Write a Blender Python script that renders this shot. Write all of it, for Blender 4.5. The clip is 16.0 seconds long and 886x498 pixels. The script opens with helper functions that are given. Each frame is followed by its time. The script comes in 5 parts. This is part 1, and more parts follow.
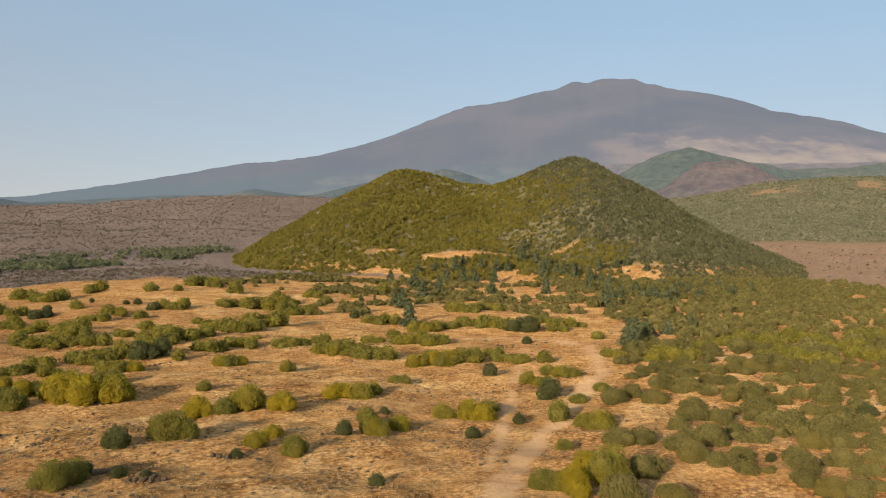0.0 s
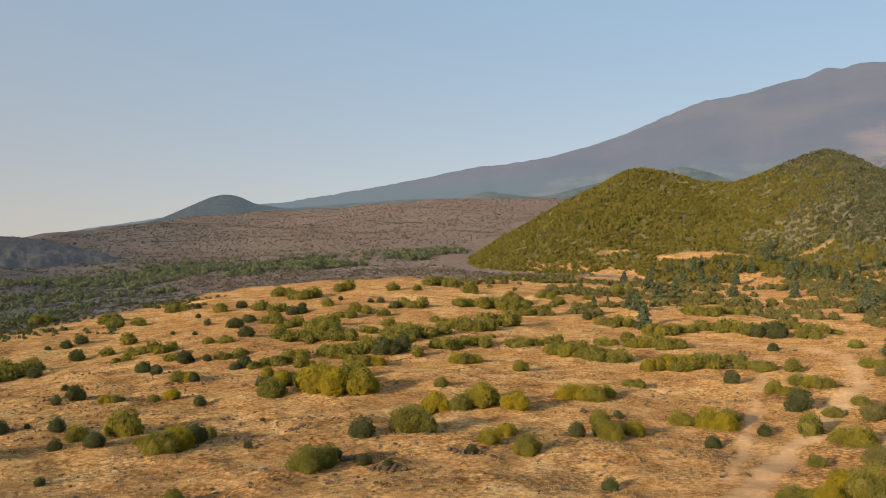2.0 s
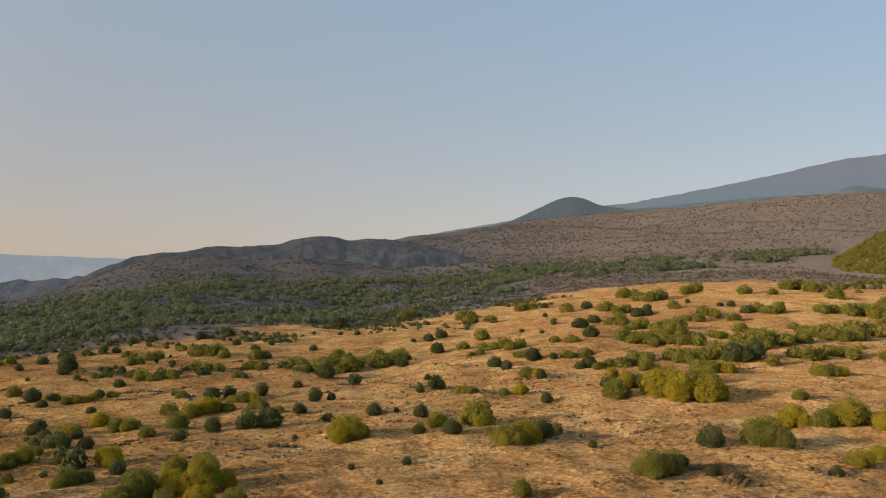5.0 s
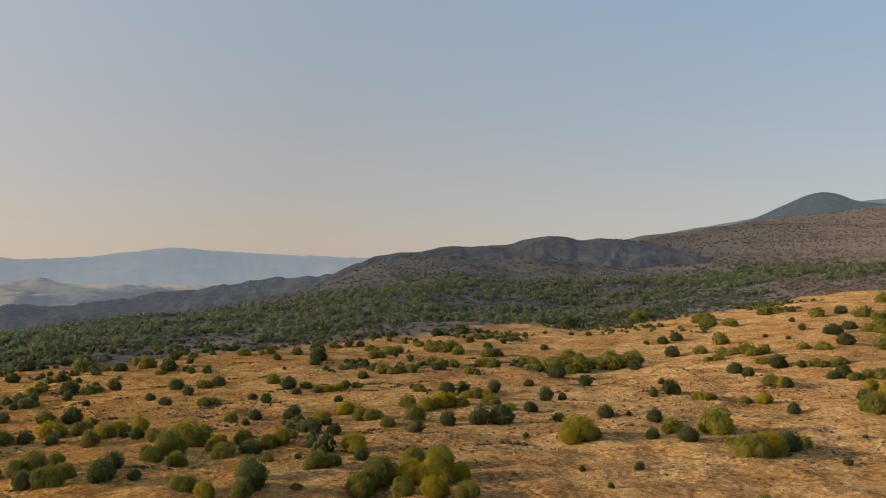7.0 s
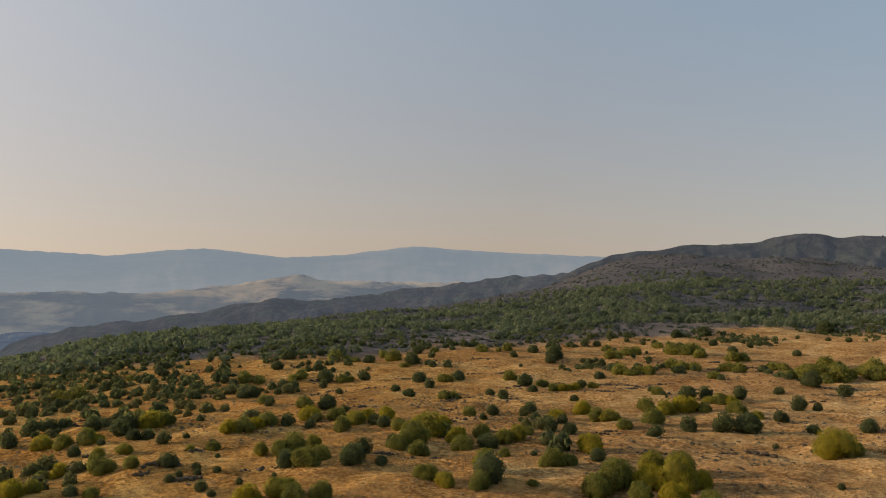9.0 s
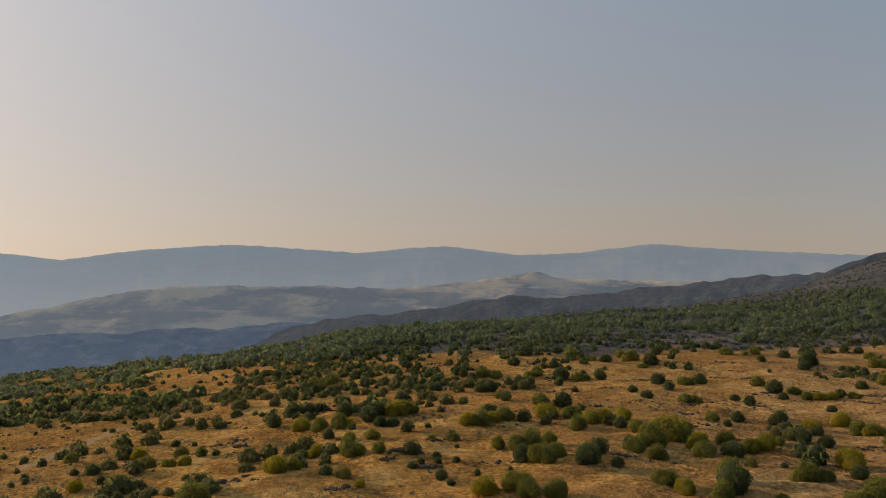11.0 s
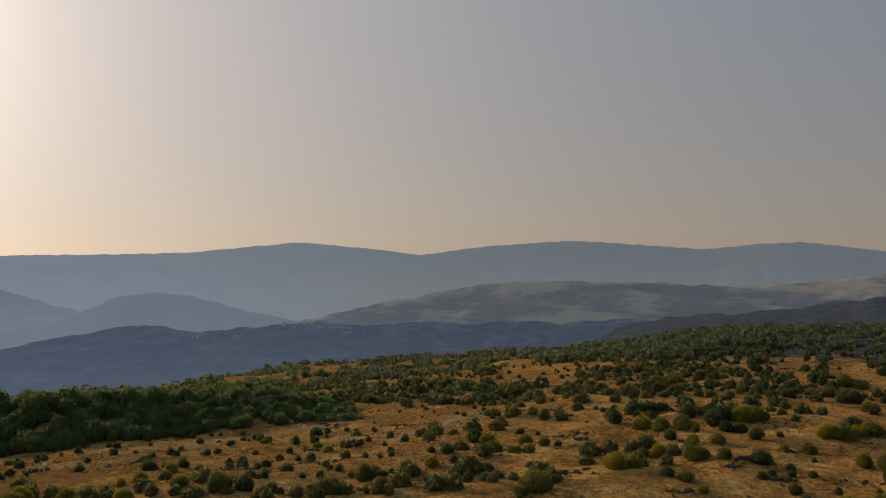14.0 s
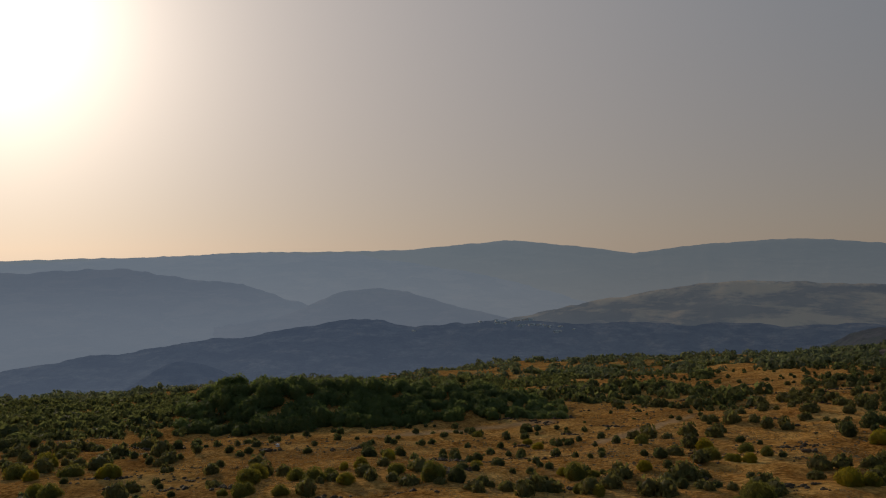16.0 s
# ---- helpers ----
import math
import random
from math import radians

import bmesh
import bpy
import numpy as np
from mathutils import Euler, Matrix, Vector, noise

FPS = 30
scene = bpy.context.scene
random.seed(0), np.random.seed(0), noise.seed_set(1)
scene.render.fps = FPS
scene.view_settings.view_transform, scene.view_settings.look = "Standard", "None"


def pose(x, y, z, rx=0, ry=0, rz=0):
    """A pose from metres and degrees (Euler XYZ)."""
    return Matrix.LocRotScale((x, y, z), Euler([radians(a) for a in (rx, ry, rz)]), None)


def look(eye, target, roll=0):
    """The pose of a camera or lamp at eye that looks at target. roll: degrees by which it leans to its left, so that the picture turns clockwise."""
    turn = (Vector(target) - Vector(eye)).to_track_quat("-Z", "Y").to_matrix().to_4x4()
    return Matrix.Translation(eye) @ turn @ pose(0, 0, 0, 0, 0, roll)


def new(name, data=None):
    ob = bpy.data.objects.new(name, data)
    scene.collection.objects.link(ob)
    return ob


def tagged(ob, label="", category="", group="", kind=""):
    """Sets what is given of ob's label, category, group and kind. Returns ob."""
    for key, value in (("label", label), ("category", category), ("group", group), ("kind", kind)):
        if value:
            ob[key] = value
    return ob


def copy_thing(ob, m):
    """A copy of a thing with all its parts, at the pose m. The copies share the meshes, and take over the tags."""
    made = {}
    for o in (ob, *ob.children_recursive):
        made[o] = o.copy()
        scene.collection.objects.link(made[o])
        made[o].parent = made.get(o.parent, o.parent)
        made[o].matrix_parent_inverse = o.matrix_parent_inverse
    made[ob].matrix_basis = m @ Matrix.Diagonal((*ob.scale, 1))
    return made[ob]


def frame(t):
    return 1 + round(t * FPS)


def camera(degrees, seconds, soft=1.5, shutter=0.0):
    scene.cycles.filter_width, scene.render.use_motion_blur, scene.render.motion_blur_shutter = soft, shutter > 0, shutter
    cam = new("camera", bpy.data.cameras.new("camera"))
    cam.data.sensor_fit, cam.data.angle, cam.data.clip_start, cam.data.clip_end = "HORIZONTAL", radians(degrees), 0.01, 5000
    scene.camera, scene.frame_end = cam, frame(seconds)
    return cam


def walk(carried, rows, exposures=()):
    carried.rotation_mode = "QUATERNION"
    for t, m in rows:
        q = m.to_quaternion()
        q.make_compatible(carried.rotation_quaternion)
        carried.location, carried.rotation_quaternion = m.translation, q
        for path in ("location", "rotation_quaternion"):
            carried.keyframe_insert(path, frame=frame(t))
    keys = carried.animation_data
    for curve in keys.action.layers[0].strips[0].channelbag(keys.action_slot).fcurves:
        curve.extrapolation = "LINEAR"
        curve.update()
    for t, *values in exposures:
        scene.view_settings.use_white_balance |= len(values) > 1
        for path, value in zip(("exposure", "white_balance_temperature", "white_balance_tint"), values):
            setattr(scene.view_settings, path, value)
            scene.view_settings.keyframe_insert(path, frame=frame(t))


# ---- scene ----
# The aircraft hovers and turns to its left about its own axis.
EYE = 25.0
cam = camera(55.4, 16.0, soft=1.1)
ROWS = [
    (0, -0.00, -0.27, -0.00),
    (0.5, 3.97, -0.25, 0.05),
    (1, 7.91, -0.22, 0.11),
    (1.5, 11.81, -0.19, 0.16),
    (2, 15.67, -0.17, 0.20),
    (2.5, 19.50, -0.15, 0.23),
    (3, 23.33, -0.12, 0.26),
    (3.5, 27.16, -0.09, 0.28),
    (4, 31.01, -0.05, 0.29),
    (6.5, 50.40, 0.07, 0.32),
    (7, 54.31, 0.09, 0.33),
    (7.5, 58.24, 0.10, 0.35),
    (8, 62.20, 0.10, 0.36),
    (8.5, 66.20, 0.10, 0.37),
    (9, 70.21, 0.10, 0.37),
    (11.5, 90.03, 0.03, 0.35),
    (12, 93.92, 0.01, 0.34),
    (12.5, 97.75, -0.01, 0.34),
    (13, 101.52, -0.03, 0.33),
    (13.5, 105.24, -0.06, 0.33),
    (14, 108.93, -0.08, 0.34),
    (14.5, 112.59, -0.10, 0.35),
    (15, 116.21, -0.11, 0.35),
    (15.5, 119.72, -0.13, 0.34),
    (16, 123.13, -0.15, 0.32),
]
EXPOSURES = [(0.0, 0.70), (2.0, 0.68), (4.0, 0.62), (7.0, 0.54), (9.0, 0.41), (11.5, 0.08), (12.5, -0.06), (14.0, -0.40), (15.5, -0.73), (16.0, -0.86)]
walk(cam, [(t, pose(0, 0, EYE, 0, 0, yaw) @ pose(0, 0, 0, pitch) @ pose(0, 0, 0, 0, lean) @ pose(0, 0, 0, 90)) for t, yaw, pitch, lean in ROWS], EXPOSURES)

# ---- world and sun ----
SUN_AZ, SUN_EL = -151.5, 14.0
world = bpy.data.worlds.new("sky")
scene.world = world
world.use_nodes = True
wn, wl = world.node_tree.nodes, world.node_tree.links
def direction(az, el):
    a, e = radians(az), radians(el)
    return Vector((math.sin(a) * math.cos(e), math.cos(a) * math.cos(e), math.sin(e)))


def sky_math(op, a, b=0.0):
    m = wn.new("ShaderNodeMath")
    m.operation = op
    for socket, value in zip(m.inputs, (a, b)):
        if isinstance(value, (int, float)):
            socket.default_value = value
        else:
            wl.new(value, socket)
    return m.outputs[0]


def sky_mix(mode, fac, a, b):
    m = wn.new("ShaderNodeMix")
    m.data_type, m.blend_type, m.clamp_result = "RGBA", mode, False
    for socket, value in ((m.inputs[0], fac), (m.inputs[6], a), (m.inputs[7], b)):
        if isinstance(value, (int, float)):
            socket.default_value = value
        elif isinstance(value, tuple):
            socket.default_value = (*value, 1)
        else:
            wl.new(value, socket)
    return m.outputs[2]


def build_sky():
    """A clear sky full of summer dust: blue away from the sun, warm grey at the horizon, a wide bright aureole."""
    sky = wn.new("ShaderNodeTexSky")
    sky.sky_type = "NISHITA"
    sky.sun_disc = False
    sky.sun_elevation, sky.sun_rotation, sky.altitude = radians(SUN_EL), radians(SUN_AZ), 900
    sky.air_density, sky.dust_density, sky.ozone_density = 1.0, 0.6, 1.5
    way = wn.new("ShaderNodeTexCoord").outputs["Generated"]
    xyz = wn.new("ShaderNodeSeparateXYZ")
    wl.new(way, xyz.inputs[0])
    up = sky_math("MAXIMUM", xyz.outputs["Z"], 0.0)
    dot = wn.new("ShaderNodeVectorMath")
    dot.operation = "DOT_PRODUCT"
    wl.new(way, dot.inputs[0])
    dot.inputs[1].default_value = direction(SUN_AZ, SUN_EL)
    off = sky_math("ARCCOSINE", sky_math("MINIMUM", dot.outputs["Value"], 1.0))
    away = sky_math("MINIMUM", sky_math("MAXIMUM", sky_math("DIVIDE", sky_math("SUBTRACT", off, 1.5), 1.1), 0.0), 1.0)
    low = sky_mix("MIX", away, HORIZON_NEAR, HORIZON_AWAY)
    high = sky_mix("MIX", away, HIGH_NEAR, HIGH_AWAY)
    rise = sky_math("SUBTRACT", 1.0, sky_math("EXPONENT", sky_math("MULTIPLY", up, -4.2)))
    base = sky_mix("MIX", rise, low, high)
    glow = sky_math("EXPONENT", sky_math("MULTIPLY", off, -1 / radians(GLOW_WIDTH)))
    core = sky_math("EXPONENT", sky_math("MULTIPLY", off, -1 / radians(5.4)))
    base = sky_mix("ADD", 1.0, base, sky_mix("MULTIPLY", 1.0, GLOW, sky_mix("MIX", glow, (0.0, 0.0, 0.0), (1.0, 1.0, 1.0))))
    base = sky_mix("ADD", 1.0, base, sky_mix("MULTIPLY", 1.0, (5.2, 4.5, 3.6), sky_mix("MIX", core, (0.0, 0.0, 0.0), (1.0, 1.0, 1.0))))
    base = sky_mix("ADD", 0.012, base, sky.outputs["Color"])
    wl.new(base, wn["Background"].inputs["Color"])
    wn["Background"].inputs["Strength"].default_value = 0.66


HORIZON_NEAR, HORIZON_AWAY = (0.385, 0.328, 0.278), (0.56, 0.58, 0.585)
HIGH_NEAR, HIGH_AWAY = (0.160, 0.300, 0.450), (0.185, 0.385, 0.61)
GLOW, GLOW_WIDTH = (1.99, 1.54, 1.20), 28.0
build_sky()

sun = new("sun", bpy.data.lights.new("sun", "SUN"))
sun.data.energy, sun.data.angle, sun.data.color = 3.75, radians(2.0), (1.0, 0.79, 0.55)
sun.matrix_world = look(direction(SUN_AZ, SUN_EL) * 300, (0, 0, 0))


# ---- materials ----
def material(name, rough=0.9):
    m = bpy.data.materials.new(name)
    m.use_nodes = True
    n, l = m.node_tree.nodes, m.node_tree.links
    b = n["Principled BSDF"]
    b.inputs["Roughness"].default_value = rough
    b.inputs["Specular IOR Level"].default_value = 0.15
    b.inputs["Diffuse Roughness"].default_value = 0.8
    return m, n, l, b


def noise_node(n, l, scale, detail=4.0, rough=0.6, stretch=(1, 1, 1), warp=0.0):
    geo = n.new("ShaderNodeNewGeometry")
    mp = n.new("ShaderNodeMapping")
    mp.inputs["Scale"].default_value = stretch
    l.new(geo.outputs["Position"], mp.inputs["Vector"])
    t = n.new("ShaderNodeTexNoise")
    t.inputs["Scale"].default_value, t.inputs["Detail"].default_value, t.inputs["Roughness"].default_value = scale, detail, rough
    t.inputs["Distortion"].default_value = warp
    l.new(mp.outputs["Vector"], t.inputs["Vector"])
    return t.outputs["Fac"]


def ramp(n, l, fac, stops):
    r = n.new("ShaderNodeValToRGB")
    e = r.color_ramp.elements
    while len(e) < len(stops):
        e.new(0.5)
    for k, (p, c) in zip(e, stops):
        k.position, k.color = p, (*c, 1)
    l.new(fac, r.inputs["Fac"])
    return r.outputs["Color"]


def blend(n, l, fac, a, b, mode="MIX"):
    m = n.new("ShaderNodeMix")
    m.data_type, m.blend_type = "RGBA", mode
    for socket, value in ((m.inputs[0], fac), (m.inputs[6], a), (m.inputs[7], b)):
        if isinstance(value, (int, float)):
            socket.default_value = value
        elif isinstance(value, tuple):
            socket.default_value = (*value, 1)
        else:
            l.new(value, socket)
    return m.outputs[2]


def relief(n, l, b, height, strength, distance):
    u = n.new("ShaderNodeBump")
    u.inputs["Strength"].default_value, u.inputs["Distance"].default_value = strength, distance
    l.new(height, u.inputs["Height"])
    l.new(u.outputs["Normal"], b.inputs["Normal"])


def attribute(n, name):
    a = n.new("ShaderNodeAttribute")
    a.attribute_name = name
    return a.outputs["Fac"]


def ground_material():
    """Dry grass, bare lava rubble and the far scrub plain on one sheet; the shares lie in the sheet's attributes."""
    m, n, l, b = material("dry_grass_and_lava", 1.0)
    b.inputs["Specular IOR Level"].default_value = 0.0
    b.inputs["Diffuse Roughness"].default_value = 0.5
    big = noise_node(n, l, 0.014, 4, 0.6)
    streak = noise_node(n, l, 0.10, 6, 0.68, (1, 1, 1), 0.5)
    fine = noise_node(n, l, 1.5, 6, 0.8)
    grass = ramp(n, l, streak, [(0.30, (0.28, 0.16, 0.066)), (0.42, (0.50, 0.285, 0.11)), (0.53, (0.65, 0.395, 0.16)), (0.66, (0.74, 0.51, 0.24))])
    grass = blend(n, l, ramp(n, l, big, [(0.45, (0, 0, 0)), (0.62, (0.75, 0.75, 0.75))]), grass, (0.49, 0.265, 0.105))
    grass = blend(n, l, 0.6, grass, ramp(n, l, fine, [(0.38, (0.42, 0.36, 0.31)), (0.48, (0.86, 0.83, 0.80)), (0.57, (1.16, 1.14, 1.10))]), "MULTIPLY")
    ledge = noise_node(n, l, 1.0, 4, 0.62, (0.28, 0.28, 12.0), 0.3)
    grass = blend(n, l, 0.68, grass, ramp(n, l, ledge, [(0.36, (0.72, 0.65, 0.60)), (0.48, (1, 1, 1)), (0.62, (1.16, 1.17, 1.16))]), "MULTIPLY")
    cells = n.new("ShaderNodeTexVoronoi")
    cells.inputs["Scale"].default_value, cells.inputs["Randomness"].default_value = 1.7, 1.0
    l.new(n.new("ShaderNodeNewGeometry").outputs["Position"], cells.inputs["Vector"])
    tuft = ramp(n, l, cells.outputs["Distance"], [(0.12, (1.14, 1.13, 1.10)), (0.42, (0.92, 0.90, 0.88)), (0.70, (0.50, 0.44, 0.40))])
    tufty = ramp(n, l, noise_node(n, l, 0.13, 4, 0.7), [(0.40, (0.2, 0.2, 0.2)), (0.58, (0.95, 0.95, 0.95))])
    grass = blend(n, l, tufty, grass, blend(n, l, 1.0, grass, tuft, "MULTIPLY"))
    heath = ramp(n, l, noise_node(n, l, 0.9, 5, 0.75, (0.5, 0.5, 3.0), 0.5), [(0.55, (0, 0, 0)), (0.64, (0.45, 0.45, 0.45))])
    grass = blend(n, l, heath, grass, (0.235, 0.165, 0.12))
    grass = blend(n, l, 1.0, grass, (0.79, 0.80, 0.80), "MULTIPLY")
    thatch = noise_node(n, l, 0.55, 8, 0.78, (1, 1, 1), 0.4)
    grass = blend(n, l, 0.7, grass, ramp(n, l, thatch, [(0.36, (0.58, 0.54, 0.50)), (0.5, (1, 1, 1)), (0.62, (1.22, 1.24, 1.3))]), "MULTIPLY")
    outcrop = ramp(n, l, noise_node(n, l, 0.075, 6, 0.72, (1, 1, 1), 0.6), [(0.50, (0, 0, 0)), (0.60, (0.34, 0.34, 0.34))])
    outcrop = blend(n, l, 1.0, outcrop, attribute(n, "stony_sunward"), "MULTIPLY")
    grass = blend(n, l, outcrop, grass, ramp(n, l, fine, [(0.36, (0.06, 0.042, 0.027)), (0.6, (0.24, 0.155, 0.085))]))
    # Backlit glow of the grass put into its colour on the sunward side.
    grass = blend(n, l, 1.0, grass, blend(n, l, attribute(n, "stony_sunward"), (1.0, 1.0, 1.0), (1.28, 1.125, 0.79)), "MULTIPLY")
    path = ramp(n, l, streak, [(0.3, (0.42, 0.265, 0.14)), (0.6, (0.54, 0.37, 0.215))])
    rubble = ramp(n, l, noise_node(n, l, 0.35, 6, 0.75), [(0.34, (0.075, 0.060, 0.052)), (0.5, (0.158, 0.128, 0.112)), (0.68, (0.25, 0.205, 0.18))])
    rubble = blend(n, l, ramp(n, l, noise_node(n, l, 0.008, 4), [(0.42, (0, 0, 0)), (0.6, (0.7, 0.7, 0.7))]), rubble, (0.135, 0.108, 0.093))
    scrub = ramp(n, l, noise_node(n, l, 0.03, 6, 0.65, (1, 1, 1), 0.3), [(0.35, (0.075, 0.08, 0.046)), (0.55, (0.125, 0.122, 0.076)), (0.70, (0.15, 0.138, 0.09)), (0.82, (0.22, 0.18, 0.125))])
    # Grey lava, blued slightly: distance haze put into the rubble's base colour.
    rubble = blend(n, l, attribute(n, "greyed"), rubble, blend(n, l, 0.7, rubble, (0.080, 0.080, 0.087)))
    col = blend(n, l, attribute(n, "track"), grass, path)
    col = blend(n, l, attribute(n, "lava"), col, rubble)
    col = blend(n, l, attribute(n, "scrub"), col, scrub)
    l.new(col, b.inputs["Base Color"])
    mixed = blend(n, l, 0.45, blend(n, l, 0.5, streak, fine), ledge)
    relief(n, l, b, mixed, 1.0, 0.75)
    return m


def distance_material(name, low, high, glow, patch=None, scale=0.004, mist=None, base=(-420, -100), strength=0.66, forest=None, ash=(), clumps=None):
    """A far backdrop one to five kilometres away: dim ground tones with haze painted on as emission, thicker towards
    the valley and towards the sun.
    """
    m, n, l, b = material(name, 1.0)
    b.inputs["Specular IOR Level"].default_value = 0
    grain = noise_node(n, l, scale, 6, 0.6, (1, 1, 2.5), 0.3)
    c = ramp(n, l, grain, [(0.35, low), (0.65, high)])
    place = n.new("ShaderNodeNewGeometry").outputs["Position"]
    g = n.new("ShaderNodeSeparateXYZ")
    l.new(place, g.inputs[0])

    def level(a, z, axis="Z"):
        k = n.new("ShaderNodeMapRange")
        k.interpolation_type = "SMOOTHSTEP"
        k.inputs[1].default_value, k.inputs[2].default_value = a, z
        l.new(g.outputs[axis], k.inputs[0])
        return k.outputs[0]

    if forest:
        ragged = blend(n, l, 0.35, level(*forest[1]), noise_node(n, l, scale * 2, 5, 0.6, (1, 1, 3)))
        c = blend(n, l, ramp(n, l, ragged, [(0.35, (1, 1, 1)), (0.55, (0, 0, 0))]), c, forest[0])
    for colour, (z0, z1), (x0, x1), share, size, axis in ash:
        where = blend(n, l, 1.0, level(z1, z0), level(x0, x1, axis), "MULTIPLY")
        patchy = blend(n, l, 0.5, where, noise_node(n, l, size, 6, 0.62, (1, 1, 2.2), 0.2))
        c = blend(n, l, ramp(n, l, patchy, [(share, (0, 0, 0)), (share + 0.16, (0.9, 0.9, 0.9))]), c, colour)
    if patch:
        c = blend(n, l, ramp(n, l, noise_node(n, l, scale * 1.3, 5, 0.6, (0.7, 0.7, 3.5), 0.25), [(0.48, (0, 0, 0)), (0.62, (0.9, 0.9, 0.9))]), c, patch)
    if clumps:
        tufts = noise_node(n, l, clumps[0], 4, 0.7)
        c = blend(n, l, 0.85, c, ramp(n, l, tufts, [(0.36, (0.35, 0.37, 0.36)), (0.58, (1, 1, 1))]), "MULTIPLY")
        relief(n, l, b, tufts, 1.0, clumps[1])
    l.new(c, b.inputs["Base Color"])
    # Haze painted as emission: mist colour low down, glow colour higher up.
    painted_haze = blend(n, l, level(*base), mist, glow) if mist else glow
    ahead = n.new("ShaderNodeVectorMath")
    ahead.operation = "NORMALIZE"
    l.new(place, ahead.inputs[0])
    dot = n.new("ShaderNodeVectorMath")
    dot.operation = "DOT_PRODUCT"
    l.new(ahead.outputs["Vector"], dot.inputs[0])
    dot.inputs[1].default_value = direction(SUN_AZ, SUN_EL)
    # The painted haze brightens towards the sun's bearing.
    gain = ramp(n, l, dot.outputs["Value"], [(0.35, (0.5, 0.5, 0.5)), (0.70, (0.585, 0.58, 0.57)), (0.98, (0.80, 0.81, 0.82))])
    l.new(blend(n, l, 1.0, blend(n, l, 1.0, painted_haze, gain, "MULTIPLY"), (2.0, 2.0, 2.0), "MULTIPLY"), b.inputs["Emission Color"])
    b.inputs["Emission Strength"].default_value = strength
    return m


def leaf_material(name, dark, mid, light, accent, share=0.62, patch_scale=0.12, thinness=0.48):
    m, n, l, b = material(name, 0.75)
    geo = n.new("ShaderNodeNewGeometry")
    info = n.new("ShaderNodeObjectInfo")
    c = ramp(n, l, geo.outputs["Random Per Island"], [(0.0, dark), (0.5, mid), (1.0, light)])
    hue = blend(n, l, 0.55, noise_node(n, l, patch_scale, 3), info.outputs["Random"])
    c = blend(n, l, ramp(n, l, hue, [(share - 0.12, (0, 0, 0)), (share + 0.12, (0.85, 0.85, 0.85))]), c, accent)
    c = blend(n, l, 0.7, c, ramp(n, l, noise_node(n, l, patch_scale * 2.3, 2), [(0.35, (0.74, 0.78, 0.74)), (0.62, (1.16, 1.16, 1.16))]), "MULTIPLY")
    l.new(c, b.inputs["Base Color"])
    thin = n.new("ShaderNodeBsdfTranslucent")
    l.new(blend(n, l, 1.0, c, (0.88, 0.95, 0.75), "MULTIPLY"), thin.inputs["Color"])
    mix = n.new("ShaderNodeMixShader")
    mix.inputs["Fac"].default_value = thinness
    l.new(b.outputs["BSDF"], mix.inputs[1])
    l.new(thin.outputs["BSDF"], mix.inputs[2])
    l.new(mix.outputs["Shader"], n["Material Output"].inputs["Surface"])
    return m


def bark_material():
    m, n, l, b = material("bark", 0.9)
    f = noise_node(n, l, 6.0, 4, 0.6, (1, 1, 0.3))
    l.new(ramp(n, l, f, [(0.3, (0.05, 0.035, 0.025)), (0.7, (0.16, 0.12, 0.09))]), b.inputs["Base Color"])
    relief(n, l, b, f, 0.6, 0.03)
    return m


def plain_material(name, low, high, scale):
    m, n, l, b = material(name, 0.9)
    l.new(ramp(n, l, noise_node(n, l, scale, 4), [(0.3, low), (0.7, high)]), b.inputs["Base Color"])
    return m


PLASTER = plain_material("plaster", (0.62, 0.61, 0.58), (0.80, 0.79, 0.77), 0.2)
ROOF = plain_material("roof_tile", (0.46, 0.44, 0.41), (0.66, 0.64, 0.60), 0.4)
GROUND = ground_material()
BROOM = leaf_material("broom_leaf", (0.172, 0.160, 0.036), (0.240, 0.218, 0.048), (0.315, 0.28, 0.066), (0.42, 0.315, 0.022), 0.58, 0.27, 0.58)
THICKET_BROOM = leaf_material("broom_thicket_leaf", (0.132, 0.117, 0.040), (0.19, 0.168, 0.056), (0.255, 0.22, 0.08), (0.245, 0.195, 0.05), 0.74, 0.06, 0.5)
OAK = leaf_material("evergreen_leaf", (0.10, 0.108, 0.044), (0.14, 0.148, 0.060), (0.188, 0.192, 0.08), (0.10, 0.106, 0.042), 0.7, 0.12, 0.62)
# Woodland green, raised and blued: distance haze put into the leaf colour.
WOOD = leaf_material("woodland_leaf", (0.132, 0.15, 0.085), (0.168, 0.184, 0.104), (0.21, 0.222, 0.128), (0.25, 0.225, 0.09), 0.72, 0.05, 0.5)
HILL = leaf_material("hill_leaf", (0.076, 0.084, 0.027), (0.122, 0.127, 0.038), (0.175, 0.172, 0.054), (0.22, 0.182, 0.035), 0.64, 0.04, 0.52)
# Browner, greyer leaf colour for the cone's right side.
HILL_BROWN = leaf_material("hill_scrub_leaf", (0.085, 0.09, 0.048), (0.14, 0.138, 0.072), (0.205, 0.195, 0.108), (0.165, 0.142, 0.08), 0.6, 0.04, 0.52)
# Scrub green made paler and bluer: haze painted into the leaf colour.
PLAIN_SCRUB = leaf_material("plain_scrub_leaf", (0.135, 0.142, 0.092), (0.20, 0.20, 0.135), (0.28, 0.265, 0.185), (0.26, 0.225, 0.15), 0.6, 0.02)
